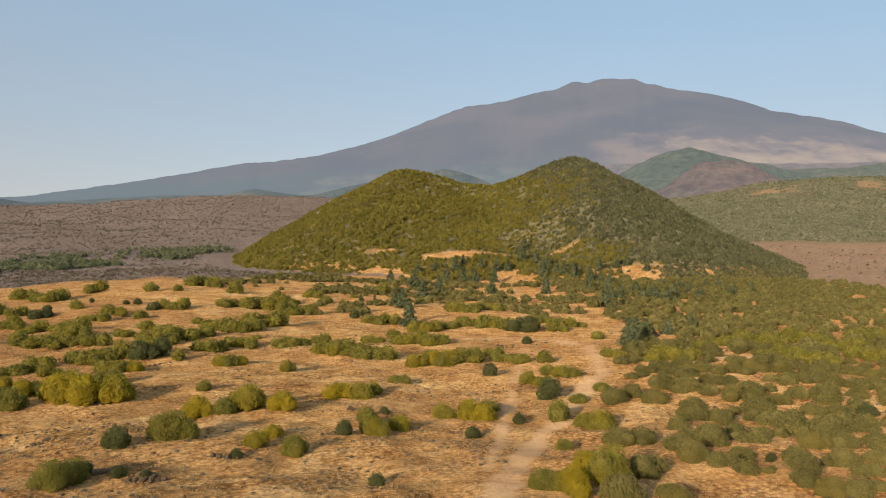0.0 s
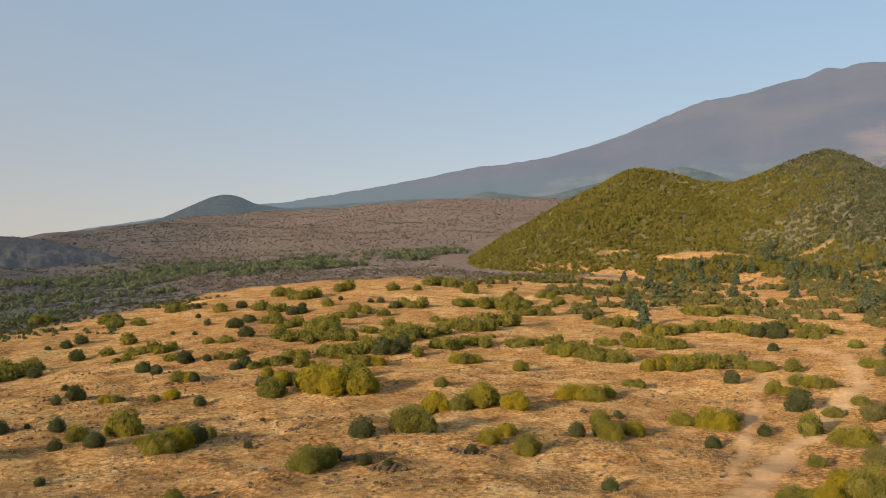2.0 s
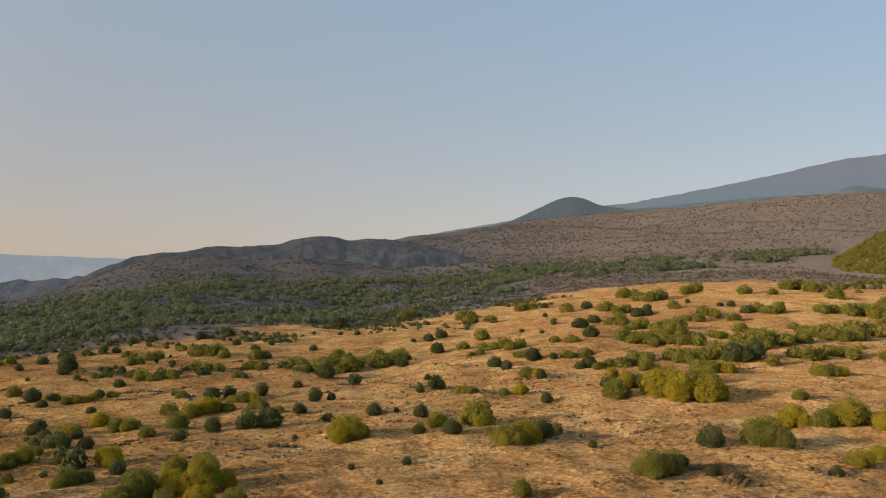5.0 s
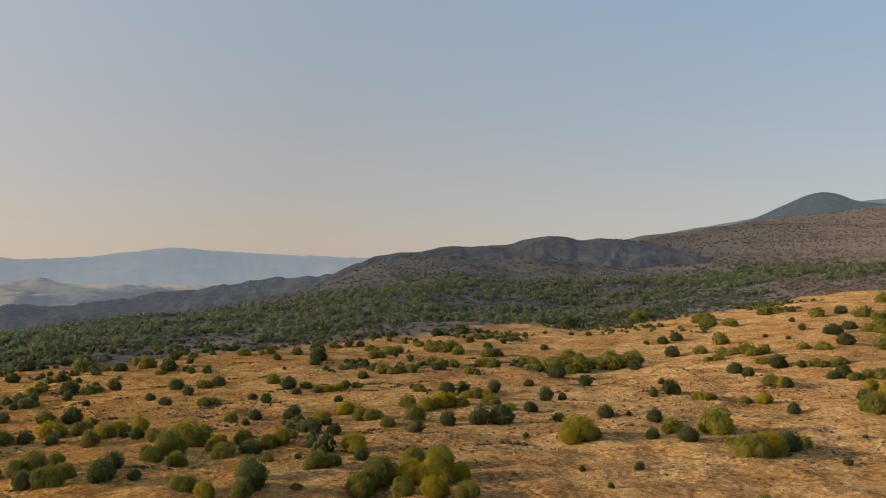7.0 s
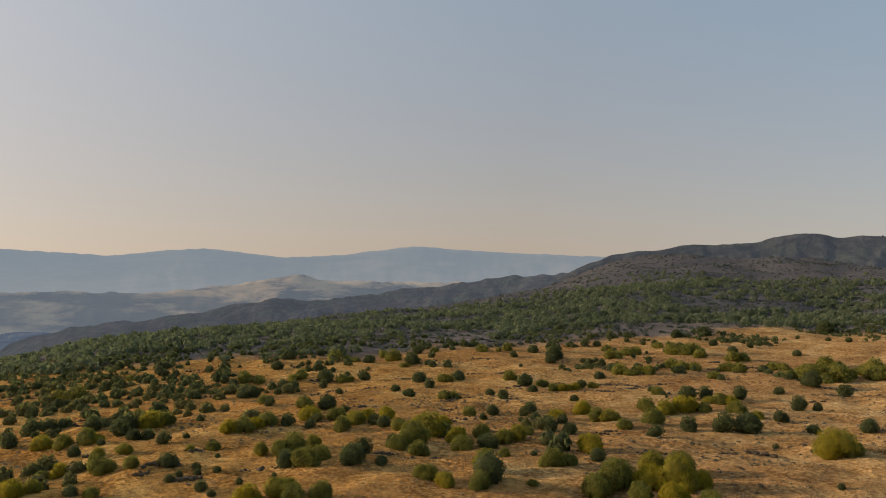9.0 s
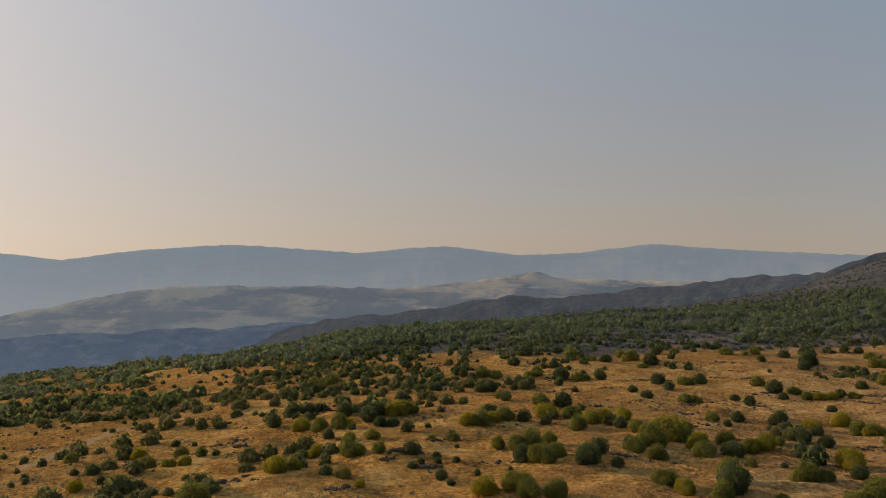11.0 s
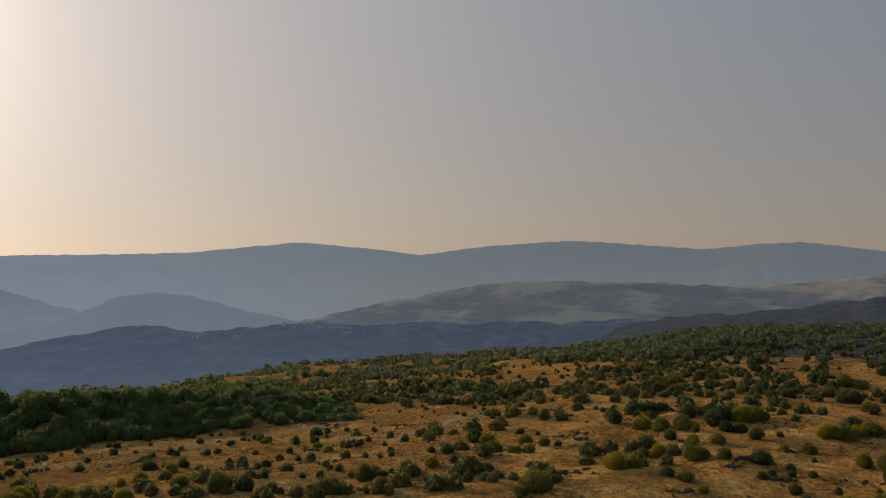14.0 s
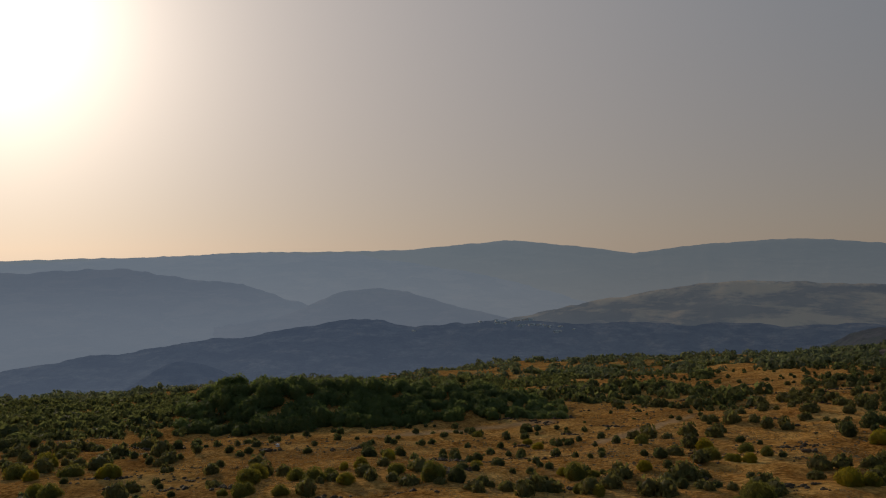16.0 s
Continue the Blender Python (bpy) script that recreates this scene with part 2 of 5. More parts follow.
THICKET = leaf_material("thicket_leaf", (0.12, 0.138, 0.068), (0.16, 0.18, 0.088), (0.205, 0.22, 0.108), (0.19, 0.228, 0.07), 0.7, 0.03, 0.6)
PINE = leaf_material("conifer_needle", (0.08, 0.098, 0.052), (0.132, 0.152, 0.08), (0.20, 0.215, 0.118), (0.13, 0.148, 0.068), 0.7)
ASH_SCRUB = leaf_material("grey_scrub_leaf", (0.125, 0.098, 0.078), (0.20, 0.16, 0.13), (0.285, 0.23, 0.19), (0.165, 0.15, 0.10), 0.6, 0.05)
# Greyer, bluer scrub for the left lava: haze put into the leaf colour.
GREY_SCRUB = leaf_material("hazed_lava_scrub_leaf", (0.092, 0.092, 0.098), (0.138, 0.136, 0.144), (0.20, 0.196, 0.202), (0.125, 0.13, 0.105), 0.6, 0.05)
BARK = bark_material()
STRAW = leaf_material("straw", (0.25, 0.16, 0.08), (0.35, 0.23, 0.115), (0.45, 0.31, 0.165), (0.28, 0.175, 0.09), 0.6, 0.3, 0.25)
CUSHION = leaf_material("cushion_scrub_leaf", (0.125, 0.10, 0.075), (0.19, 0.152, 0.115), (0.27, 0.22, 0.17), (0.13, 0.118, 0.065), 0.62, 0.2)
STONE = leaf_material("lava_stone", (0.12, 0.098, 0.08), (0.19, 0.16, 0.135), (0.27, 0.235, 0.20), (0.15, 0.118, 0.09), 0.6, 0.3, 0.0)
DARK_STONE = leaf_material("dark_lava_rock", (0.062, 0.040, 0.022), (0.105, 0.070, 0.040), (0.165, 0.115, 0.068), (0.075, 0.052, 0.032), 0.6, 0.3, 0.0)

# ---- the lie of the land ----
# Bearings in degrees, clockwise from the first view; radius and height of the plateau's rim, then of the crest behind it.
BEARING = [-180, -150, -135, -120, -100, -85, -70, -55, -40, -28, -15, 0, 15, 28, 60, 120, 180]
RIM_R = [220, 220, 220, 220, 230, 230, 250, 280, 330, 450, 450, 560, 600, 500, 400, 250, 220]
RIM_Z = [-15, -16.5, -17, -14.5, -8.8, -4.9, -5.2, -4, -5.6, 5, 8, 3.5, 6, 2.3, 5, -4, -9]
CREST_B = [-180, -150, -135, -120, -100, -85, -78, -70, -64, -62.4, -61.2, -58.7, -57.4, -55.6, -53.6, -49.8, -49, -47.6, -46, -45.2, -43.7, -41.8, -38.2, -34.2, -28, -15, 0, 8, 13, 18.5, 20, 24, 28, 60, 180]
CREST_R = [560, 560, 580, 600, 560, 650, 720, 800, 900, 930, 950, 970, 985, 1000, 1020, 1060, 1070, 1100, 1130, 1150, 1200, 1280, 1420, 1460, 1500, 1500, 1600, 1700, 1750, 1750, 1800, 1800, 1800, 1500, 560]
CREST_EL = [-9.3, -9.25, -9.0, -8.0, -6.5, -5.4, -4.7, -3.7, -2.6, -2.0, -1.4, -0.36, -0.1, 0.05, 0.25, 0.30, 0.5, 0.7, 0.68, 0.55, 0.76, 0.8, 1.28, 1.8, 2.1, 3.1, 3.0, 2.6, 2.8, 3.45, 3.8, 4.05, 4.0, 3, -8]
PEAK_L, PEAK_R = (-36.0, 859.0, 101.0), (127.0, 820.0, 107.0)


def lattice(ix, iy, seed):
    h = np.sin(ix * 127.1 + iy * 311.7 + seed * 74.7) * 43758.5453
    return h - np.floor(h)


def value_noise(x, y, seed):
    ix, iy = np.floor(x), np.floor(y)
    u, v = x - ix, y - iy
    u, v = u * u * (3 - 2 * u), v * v * (3 - 2 * v)
    a, b = lattice(ix, iy, seed), lattice(ix + 1, iy, seed)
    c, d = lattice(ix, iy + 1, seed), lattice(ix + 1, iy + 1, seed)
    return (a + (b - a) * u) * (1 - v) + (c + (d - c) * u) * v - 0.5


def fbm(x, y, scale, octaves=4, seed=1.0):
    total, amp = 0.0, 1.0
    for k in range(octaves):
        total = total + amp * value_noise(x / scale + 17.3 * k, y / scale - 9.1 * k, seed + k)
        scale, amp = scale / 2.03, amp * 0.5
    return total


def smooth(t):
    t = np.clip(t, 0, 1)
    return t * t * (3 - 2 * t)


def around(az, xs, ys, soft=2.5):
    """A knotted curve over bearings, softened."""
    return sum(w * np.interp(az + k * soft, xs, ys) for k, w in ((-2, 0.1), (-1, 0.2), (0, 0.4), (1, 0.2), (2, 0.1)))


def hill_height(x, y):
    """The twin-peaked cinder cone."""
    ax, ay, az_ = PEAK_L
    bx, by, bz = PEAK_R
    s = np.clip(((x - ax) * (bx - ax) + (y - ay) * (by - ay)) / ((bx - ax) ** 2 + (by - ay) ** 2), 0, 1)
    px, py = ax + s * (bx - ax), ay + s * (by - ay)
    dx, dy = x - px, y - py
    wide = np.where(dy < 0, 330.0, 240.0)
    u = np.sqrt((dx / 175.0) ** 2 + (dy / wide) ** 2 + 0.008) - 0.089
    top = az_ + s * (bz - az_) - 17.0 * np.sin(np.pi * s) ** 1.5
    body = np.clip(1 - u, 0, None)
    lift = body ** 1.12
    gully = -9.0 * np.exp(-((x - 30 + 0.12 * (y - 840)) / 30) ** 2) * smooth((860 - y) / 60) * smooth(body * 2)
    rough = fbm(x, y, 60, 3, 5.0) * 7 * smooth(body * 3)
    return np.where(body > 0, top * lift + gully + rough, 0.0)


def plain_land(x, y):
    """The height of the ground without the cone."""
    r = np.hypot(x, y) + 1e-6
    az = np.degrees(np.arctan2(x, y))
    rb, zb = around(az, BEARING, RIM_R), around(az, BEARING, RIM_Z)
    rc = around(az, CREST_B, CREST_R, 0.5)
    zc = EYE + rc * np.tan(np.radians(around(az, CREST_B, CREST_EL, 0.3)))
    near = zb * smooth((r - 60) / (rb - 60)) * 0.5 + zb * 0.5 * np.clip((r - 60) / (rb - 60), 0, 1)
    t = np.clip((r - rb) / (rc - rb), 0, 1)
    far = zb + (zc - zb) * t ** (1.8 - 0.8 * smooth((-88 - az) / 14))
    valley = smooth((-50 - az) / 12) + smooth((az - 70) / 40)
    past = zc - 60 * smooth((r - rc) / 900) - 540 * valley * (1 - np.exp(-np.clip(r - rc, 0, None) * 0.24 / 540))
    z = np.where(r < rb, near, np.where(r < rc, far, past))
    rocky = smooth((r - rb) / 120)
    z = z + fbm(x, y, 70, 3, 2.0) * 2.4 * smooth(r / 120) + (fbm(x, y, 15, 3, 3.0) * 1.15 + fbm(x, y, 4.5, 2, 6.0) * 0.66) * (1 - smooth((r - 350) / 350))
    z = z + rocky * (fbm(x, y, 150, 2, 8.0) * np.clip(r * 0.008, 0, 12) + fbm(x, y, 34, 2, 9.0) * 2.4 - np.abs(fbm(x, y, 80, 3, 10.0)) * np.clip(r * 0.012, 0, 10) * smooth((-28 - az) / 14))
    mound = (5.6 + 2.4 * smooth((-122 - az) / 14)) * np.exp(-((r - 190 - 14 * smooth((-133 - az) / 7)) / 13) ** 2) * smooth((az + 142.5) / 5) * smooth((-114 - az) / 7)
    return z + mound


def land(x, y):
    """The height of the ground."""
    h, z = hill_height(x, y), plain_land(x, y)
    return np.where(h > 0, np.maximum(z, h), z)


def field_share(x, y):
    """The strip of pale stubble fields at the far end of the green plain."""
    r, az = np.hypot(x, y), np.degrees(np.arctan2(x, y))
    strip = np.exp(-((r - 1690) / 85) ** 2) * smooth((az - 19.3) / 0.8)
    return strip * smooth((strip + 1.3 * fbm(x, y, 32, 4, 65.0) - 0.75) / 0.3)


def lava_share(x, y):
    """Where the rubble of old flows lies bare."""
    r = np.hypot(x, y) + 1e-6
    az = np.degrees(np.arctan2(x, y))
    edge = around(az, BEARING, RIM_R) + 420 * smooth((-90 - az) / 18) + fbm(x, y, 60, 3, 21.0) * 60
    out = smooth((r - edge) / 25)
    out = np.where(hill_height(x, y) > np.maximum(plain_land(x, y), 1) + 1, 0.0, out)
    return out * (1 - 0.26 * smooth((az - 11) / 4)) * (1 - 0.3 * field_share(x, y))


def foot_grass(x, y):
    """Clearings of dry grass on the cone's lower front."""
    zone = smooth((x + 75) / 40) * smooth((150 - x) / 40) * smooth((33 - hill_height(x, y)) / 10) * smooth((y - 380) / 40) * smooth((700 - y) / 60)
    return zone * smooth((fbm(x * 0.6, y, 24, 3, 37.0) - 0.12) / 0.12)


def scrub_share(x, y):
    """The green plain and fields past the cone's right foot."""
    r = np.hypot(x, y)
    az = np.degrees(np.arctan2(x, y))
    plain = smooth((r - 950 - 60 * fbm(x, y, 200, 3, 4.0)) / 100) * smooth((az - 8) / 6)
    return np.maximum(plain * (1 - 0.75 * field_share(x, y)), 0.94 * smooth((hill_height(x, y) - np.maximum(plain_land(x, y), 0) - 3) / 8) * (1 - foot_grass(x, y)))


# Centre lines of the dirt tracks and half their width.
TRACKS = [
    ([(5.2, 80.8), (8.4, 96.1), (13.0, 113.0), (17.3, 125.6), (24.7, 146.9), (29.6, 157.0), (32.3, 174.5), (34.0, 198.4), (27.8, 211.7), (17.4, 224.1), (5.3, 217.9)], 1.9),
    ([(4.9, 93.1), (8.4, 118.0), (11.7, 144.0), (16.0, 175.0), (18.9, 199.6)], 1.1),
    ([(-121.4, -97.2), (-126.5, -92.6), (-134.9, -87.4), (-142.9, -81.0), (-150.5, -73.4)], 1.5),
    ([(-123.8, -53.8), (-136.1, -52.9), (-146.7, -49.4), (-168.1, -50.5)], 1.5),
    ([(51.5, 170.4), (65.1, 181.2)], 3.5),
]


def track_share(x, y):
    """Bare trodden earth along the tracks."""
    best = np.zeros_like(x)
    for line, half in TRACKS:
        for (ax, ay), (bx, by) in zip(line, line[1:]):
            s = np.clip(((x - ax) * (bx - ax) + (y - ay) * (by - ay)) / ((bx - ax) ** 2 + (by - ay) ** 2), 0, 1)
            d = np.hypot(x - ax - s * (bx - ax), y - ay - s * (by - ay))
            best = np.maximum(best, 0.66 * smooth((half - d + 1.6 * fbm(x, y, 6, 3, 91.0)) / 0.9))
    return best


def mesh_from(name, verts, faces, mat, flat=False):
    me = bpy.data.meshes.new(name)
    me.vertices.add(len(verts))
    me.vertices.foreach_set("co", np.asarray(verts, np.float32).ravel())
    faces = np.asarray(faces, np.int32)
    k = faces.shape[1]
    me.loops.add(faces.size)
    me.loops.foreach_set("vertex_index", faces.ravel())
    me.polygons.add(len(faces))
    me.polygons.foreach_set("loop_start", np.arange(0, faces.size, k, dtype=np.int32))
    me.polygons.foreach_set("use_smooth", np.full(len(faces), not flat))
    me.update(calc_edges=True)
    me.validate()
    if mat:
        me.materials.append(mat)
    return me


def grid_faces(n, m, wrap=False):
    i, j = np.meshgrid(np.arange(n if wrap else n - 1), np.arange(m - 1), indexing="ij")
    i, j = i.ravel(), j.ravel()
    k = (i + 1) % n
    return np.stack([i * m + j, i * m + j + 1, k * m + j + 1, k * m + j], 1)


def build_ground():
    az = np.concatenate([np.arange(-156, 33, 0.45), np.arange(33, 204, 4.5)])
    rad = np.concatenate([[0.02, 10, 25, 40, 55], 65 * 1.015 ** np.arange(0, 153), 635 * 1.009 ** np.arange(1, 117), 1815 * 1.025 ** np.arange(1, 6), 2060 * 1.07 ** np.arange(1, 13)])
    a, r = np.meshgrid(np.radians(az), rad, indexing="ij")
    x, y = (r * np.sin(a) + 0.4 * np.exp(-r / 20)).ravel(), (r * np.cos(a)).ravel()
    verts = np.stack([x, y, land(x, y)], 1)
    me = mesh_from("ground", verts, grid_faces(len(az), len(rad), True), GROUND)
    # The far left lava share greys the rubble for haze in its colour.
    # The sunward share drives both rock outcrops and the backlight painted into grass.
    for name, values in (("lava", lava_share(x, y)), ("scrub", scrub_share(x, y)), ("track", track_share(x, y)), ("stony_sunward", smooth((-45 - np.degrees(np.arctan2(x, y))) / 45)), ("greyed", smooth((-25 - np.degrees(np.arctan2(x, y))) / 16) * smooth((np.hypot(x, y) - 330) / 150))):
        me.attributes.new(name, "FLOAT", "POINT").data.foreach_set("value", values.astype(np.float32))
    return tagged(new("ground", me), "sloping ground of dry ochre grass and brown lava rubble", "ground", kind="structure")


build_ground()


# ---- far mountains ----
def range_of_hills(name, label, mat, dist, depth, foot, az0, az1, bearings, crest, rough=6.0, seed=1.0, step=0.18, soft=0.6, back=0.5, gullies=0.0, power=1.0, crags=0.0):
    """A mountain or chain whose crest stands at the distance dist, its near slope reaching depth metres towards the valley."""
    az = np.arange(az0, az1, step)
    el = around(az, bearings, crest, soft)
    u = np.concatenate([np.linspace(0, 1, 26), 1 + back * np.linspace(0.05, 1, 4)])
    a, t = np.meshgrid(az, u, indexing="ij")
    top = EYE + dist * np.tan(np.radians(el))[:, None]
    r = dist - depth * (1 - t)
    x, y = r * np.sin(np.radians(a)), r * np.cos(np.radians(a))
    rise = np.where(t < 1, np.clip(t, 0, 1) ** power, 1 - (t - 1) * 1.2)
    z = foot + (top - foot) * rise
    mid = np.sin(np.pi * np.clip(t, 0, 1)) * 0.9 + 0.1
    z = z + rough * mid * fbm(x, y, depth * 0.25, 5, seed)
    if gullies:
        z = z - gullies * mid * np.abs(fbm(a * 40, t * 90, 60, 4, seed + 3))
    z = z + (rough * 0.12 + crags) * fbm(x, y, 40, 4, seed + 7)
    me = mesh_from(name, np.stack([x.ravel(), y.ravel(), z.ravel()], 1), grid_faces(len(az), len(u)), mat)
    tagged(new(name, me), label, "mountain", kind="structure")
    return az, u, np.stack([x, y, z], 2)


# Third colour, and mist where given: haze painted as emission.
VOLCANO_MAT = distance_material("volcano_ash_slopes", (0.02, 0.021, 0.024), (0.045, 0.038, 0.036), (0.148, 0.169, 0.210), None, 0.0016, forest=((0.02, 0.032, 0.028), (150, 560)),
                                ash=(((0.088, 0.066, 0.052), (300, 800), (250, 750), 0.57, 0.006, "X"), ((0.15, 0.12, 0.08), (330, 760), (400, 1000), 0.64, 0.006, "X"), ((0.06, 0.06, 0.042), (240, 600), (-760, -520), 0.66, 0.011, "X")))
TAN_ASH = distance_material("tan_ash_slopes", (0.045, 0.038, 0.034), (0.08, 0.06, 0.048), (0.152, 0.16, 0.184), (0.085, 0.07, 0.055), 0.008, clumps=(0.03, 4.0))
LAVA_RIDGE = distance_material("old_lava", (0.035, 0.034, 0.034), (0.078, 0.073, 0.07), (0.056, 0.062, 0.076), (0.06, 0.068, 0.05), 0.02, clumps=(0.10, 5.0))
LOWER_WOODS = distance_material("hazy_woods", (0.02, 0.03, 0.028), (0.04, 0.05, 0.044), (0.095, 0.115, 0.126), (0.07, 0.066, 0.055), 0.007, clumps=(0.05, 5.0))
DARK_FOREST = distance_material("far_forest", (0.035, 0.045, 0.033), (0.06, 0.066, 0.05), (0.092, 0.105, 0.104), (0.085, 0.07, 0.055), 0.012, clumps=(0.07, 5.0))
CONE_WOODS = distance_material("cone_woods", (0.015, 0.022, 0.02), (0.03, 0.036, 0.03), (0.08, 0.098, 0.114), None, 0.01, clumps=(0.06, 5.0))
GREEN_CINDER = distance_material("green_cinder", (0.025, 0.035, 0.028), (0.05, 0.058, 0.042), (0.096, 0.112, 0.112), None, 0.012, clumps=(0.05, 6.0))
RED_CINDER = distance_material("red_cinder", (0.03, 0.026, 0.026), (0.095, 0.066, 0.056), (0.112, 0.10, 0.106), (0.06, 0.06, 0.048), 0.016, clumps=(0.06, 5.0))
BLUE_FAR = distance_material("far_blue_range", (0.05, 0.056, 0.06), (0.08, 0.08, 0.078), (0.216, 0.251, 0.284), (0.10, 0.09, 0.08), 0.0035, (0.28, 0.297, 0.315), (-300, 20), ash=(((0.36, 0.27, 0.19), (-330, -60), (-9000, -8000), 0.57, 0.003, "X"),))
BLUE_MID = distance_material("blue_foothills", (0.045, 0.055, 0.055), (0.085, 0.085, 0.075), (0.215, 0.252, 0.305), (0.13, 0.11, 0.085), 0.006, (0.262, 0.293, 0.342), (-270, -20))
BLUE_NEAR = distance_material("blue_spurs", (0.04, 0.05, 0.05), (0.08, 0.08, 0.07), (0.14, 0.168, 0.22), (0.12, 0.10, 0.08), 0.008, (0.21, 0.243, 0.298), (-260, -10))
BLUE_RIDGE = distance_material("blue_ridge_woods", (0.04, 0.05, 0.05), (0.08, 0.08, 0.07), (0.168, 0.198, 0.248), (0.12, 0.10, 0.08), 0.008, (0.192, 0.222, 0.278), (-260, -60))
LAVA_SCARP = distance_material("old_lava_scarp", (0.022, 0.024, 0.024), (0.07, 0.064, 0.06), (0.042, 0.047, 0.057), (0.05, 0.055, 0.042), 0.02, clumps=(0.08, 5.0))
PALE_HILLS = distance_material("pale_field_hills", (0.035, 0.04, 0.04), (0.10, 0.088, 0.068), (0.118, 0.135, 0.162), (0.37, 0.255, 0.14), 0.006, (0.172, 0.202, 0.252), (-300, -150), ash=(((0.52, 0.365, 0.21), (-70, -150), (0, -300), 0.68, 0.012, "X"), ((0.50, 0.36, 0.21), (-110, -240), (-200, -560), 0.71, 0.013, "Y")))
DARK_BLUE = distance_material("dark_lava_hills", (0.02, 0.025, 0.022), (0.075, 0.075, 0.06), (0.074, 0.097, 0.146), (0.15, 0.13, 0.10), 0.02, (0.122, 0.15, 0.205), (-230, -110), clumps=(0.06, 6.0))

RIDGE_EL = [-8.5, -6.8, -5.8, -5.2, -4.75, -4.0, -3.15, -2.7, -3.0, -3.95, -4.6, -6.5]
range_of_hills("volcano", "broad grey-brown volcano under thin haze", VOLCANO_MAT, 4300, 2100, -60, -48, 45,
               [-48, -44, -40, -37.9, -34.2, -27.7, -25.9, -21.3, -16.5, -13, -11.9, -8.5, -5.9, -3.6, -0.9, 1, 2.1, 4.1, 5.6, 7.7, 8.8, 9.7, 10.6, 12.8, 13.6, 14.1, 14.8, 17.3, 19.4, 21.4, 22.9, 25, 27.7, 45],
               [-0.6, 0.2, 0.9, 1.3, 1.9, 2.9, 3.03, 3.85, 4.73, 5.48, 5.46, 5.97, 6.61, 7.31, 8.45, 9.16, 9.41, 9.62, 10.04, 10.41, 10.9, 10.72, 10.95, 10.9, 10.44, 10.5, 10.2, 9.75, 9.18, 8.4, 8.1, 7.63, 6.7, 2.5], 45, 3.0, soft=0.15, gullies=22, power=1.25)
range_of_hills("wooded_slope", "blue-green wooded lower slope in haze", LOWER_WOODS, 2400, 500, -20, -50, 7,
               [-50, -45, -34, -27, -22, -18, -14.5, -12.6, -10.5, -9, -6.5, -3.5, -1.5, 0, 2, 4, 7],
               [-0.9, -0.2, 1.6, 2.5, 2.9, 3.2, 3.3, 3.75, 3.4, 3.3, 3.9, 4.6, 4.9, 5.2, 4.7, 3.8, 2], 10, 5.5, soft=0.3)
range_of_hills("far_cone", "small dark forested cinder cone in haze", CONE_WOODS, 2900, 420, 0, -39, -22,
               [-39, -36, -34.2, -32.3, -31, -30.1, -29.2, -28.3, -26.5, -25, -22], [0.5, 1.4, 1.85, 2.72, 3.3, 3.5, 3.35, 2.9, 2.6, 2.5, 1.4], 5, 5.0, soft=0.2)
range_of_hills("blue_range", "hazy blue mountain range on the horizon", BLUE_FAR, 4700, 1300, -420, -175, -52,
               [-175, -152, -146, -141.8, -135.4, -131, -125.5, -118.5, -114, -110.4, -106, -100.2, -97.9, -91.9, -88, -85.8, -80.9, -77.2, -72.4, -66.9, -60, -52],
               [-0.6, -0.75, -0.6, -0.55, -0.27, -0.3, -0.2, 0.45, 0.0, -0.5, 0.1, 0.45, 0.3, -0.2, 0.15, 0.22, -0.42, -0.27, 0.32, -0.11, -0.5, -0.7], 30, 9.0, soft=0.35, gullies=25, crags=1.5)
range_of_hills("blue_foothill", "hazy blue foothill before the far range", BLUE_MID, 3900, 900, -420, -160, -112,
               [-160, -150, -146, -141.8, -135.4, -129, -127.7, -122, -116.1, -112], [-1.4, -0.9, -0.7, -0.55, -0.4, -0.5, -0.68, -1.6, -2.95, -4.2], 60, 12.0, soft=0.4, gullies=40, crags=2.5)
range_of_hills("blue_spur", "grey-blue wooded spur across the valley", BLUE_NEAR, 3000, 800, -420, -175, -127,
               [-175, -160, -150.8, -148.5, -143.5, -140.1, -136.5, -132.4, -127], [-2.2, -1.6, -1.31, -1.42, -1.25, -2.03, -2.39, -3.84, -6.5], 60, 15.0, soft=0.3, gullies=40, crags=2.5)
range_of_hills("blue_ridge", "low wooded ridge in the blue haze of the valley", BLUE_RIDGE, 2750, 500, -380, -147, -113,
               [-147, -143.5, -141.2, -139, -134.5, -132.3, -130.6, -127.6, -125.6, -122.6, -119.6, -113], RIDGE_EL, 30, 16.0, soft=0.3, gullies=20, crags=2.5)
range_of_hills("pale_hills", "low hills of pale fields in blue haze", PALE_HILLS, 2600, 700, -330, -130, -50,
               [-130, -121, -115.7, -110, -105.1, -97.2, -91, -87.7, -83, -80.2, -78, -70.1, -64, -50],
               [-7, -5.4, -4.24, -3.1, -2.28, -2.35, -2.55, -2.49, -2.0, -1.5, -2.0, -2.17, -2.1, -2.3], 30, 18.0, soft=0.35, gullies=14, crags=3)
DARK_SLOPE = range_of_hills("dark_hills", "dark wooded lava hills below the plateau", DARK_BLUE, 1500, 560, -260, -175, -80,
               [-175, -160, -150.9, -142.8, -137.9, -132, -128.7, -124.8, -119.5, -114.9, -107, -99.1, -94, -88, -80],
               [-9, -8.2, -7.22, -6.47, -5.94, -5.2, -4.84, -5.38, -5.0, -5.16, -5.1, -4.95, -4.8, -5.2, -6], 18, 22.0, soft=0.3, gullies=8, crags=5)
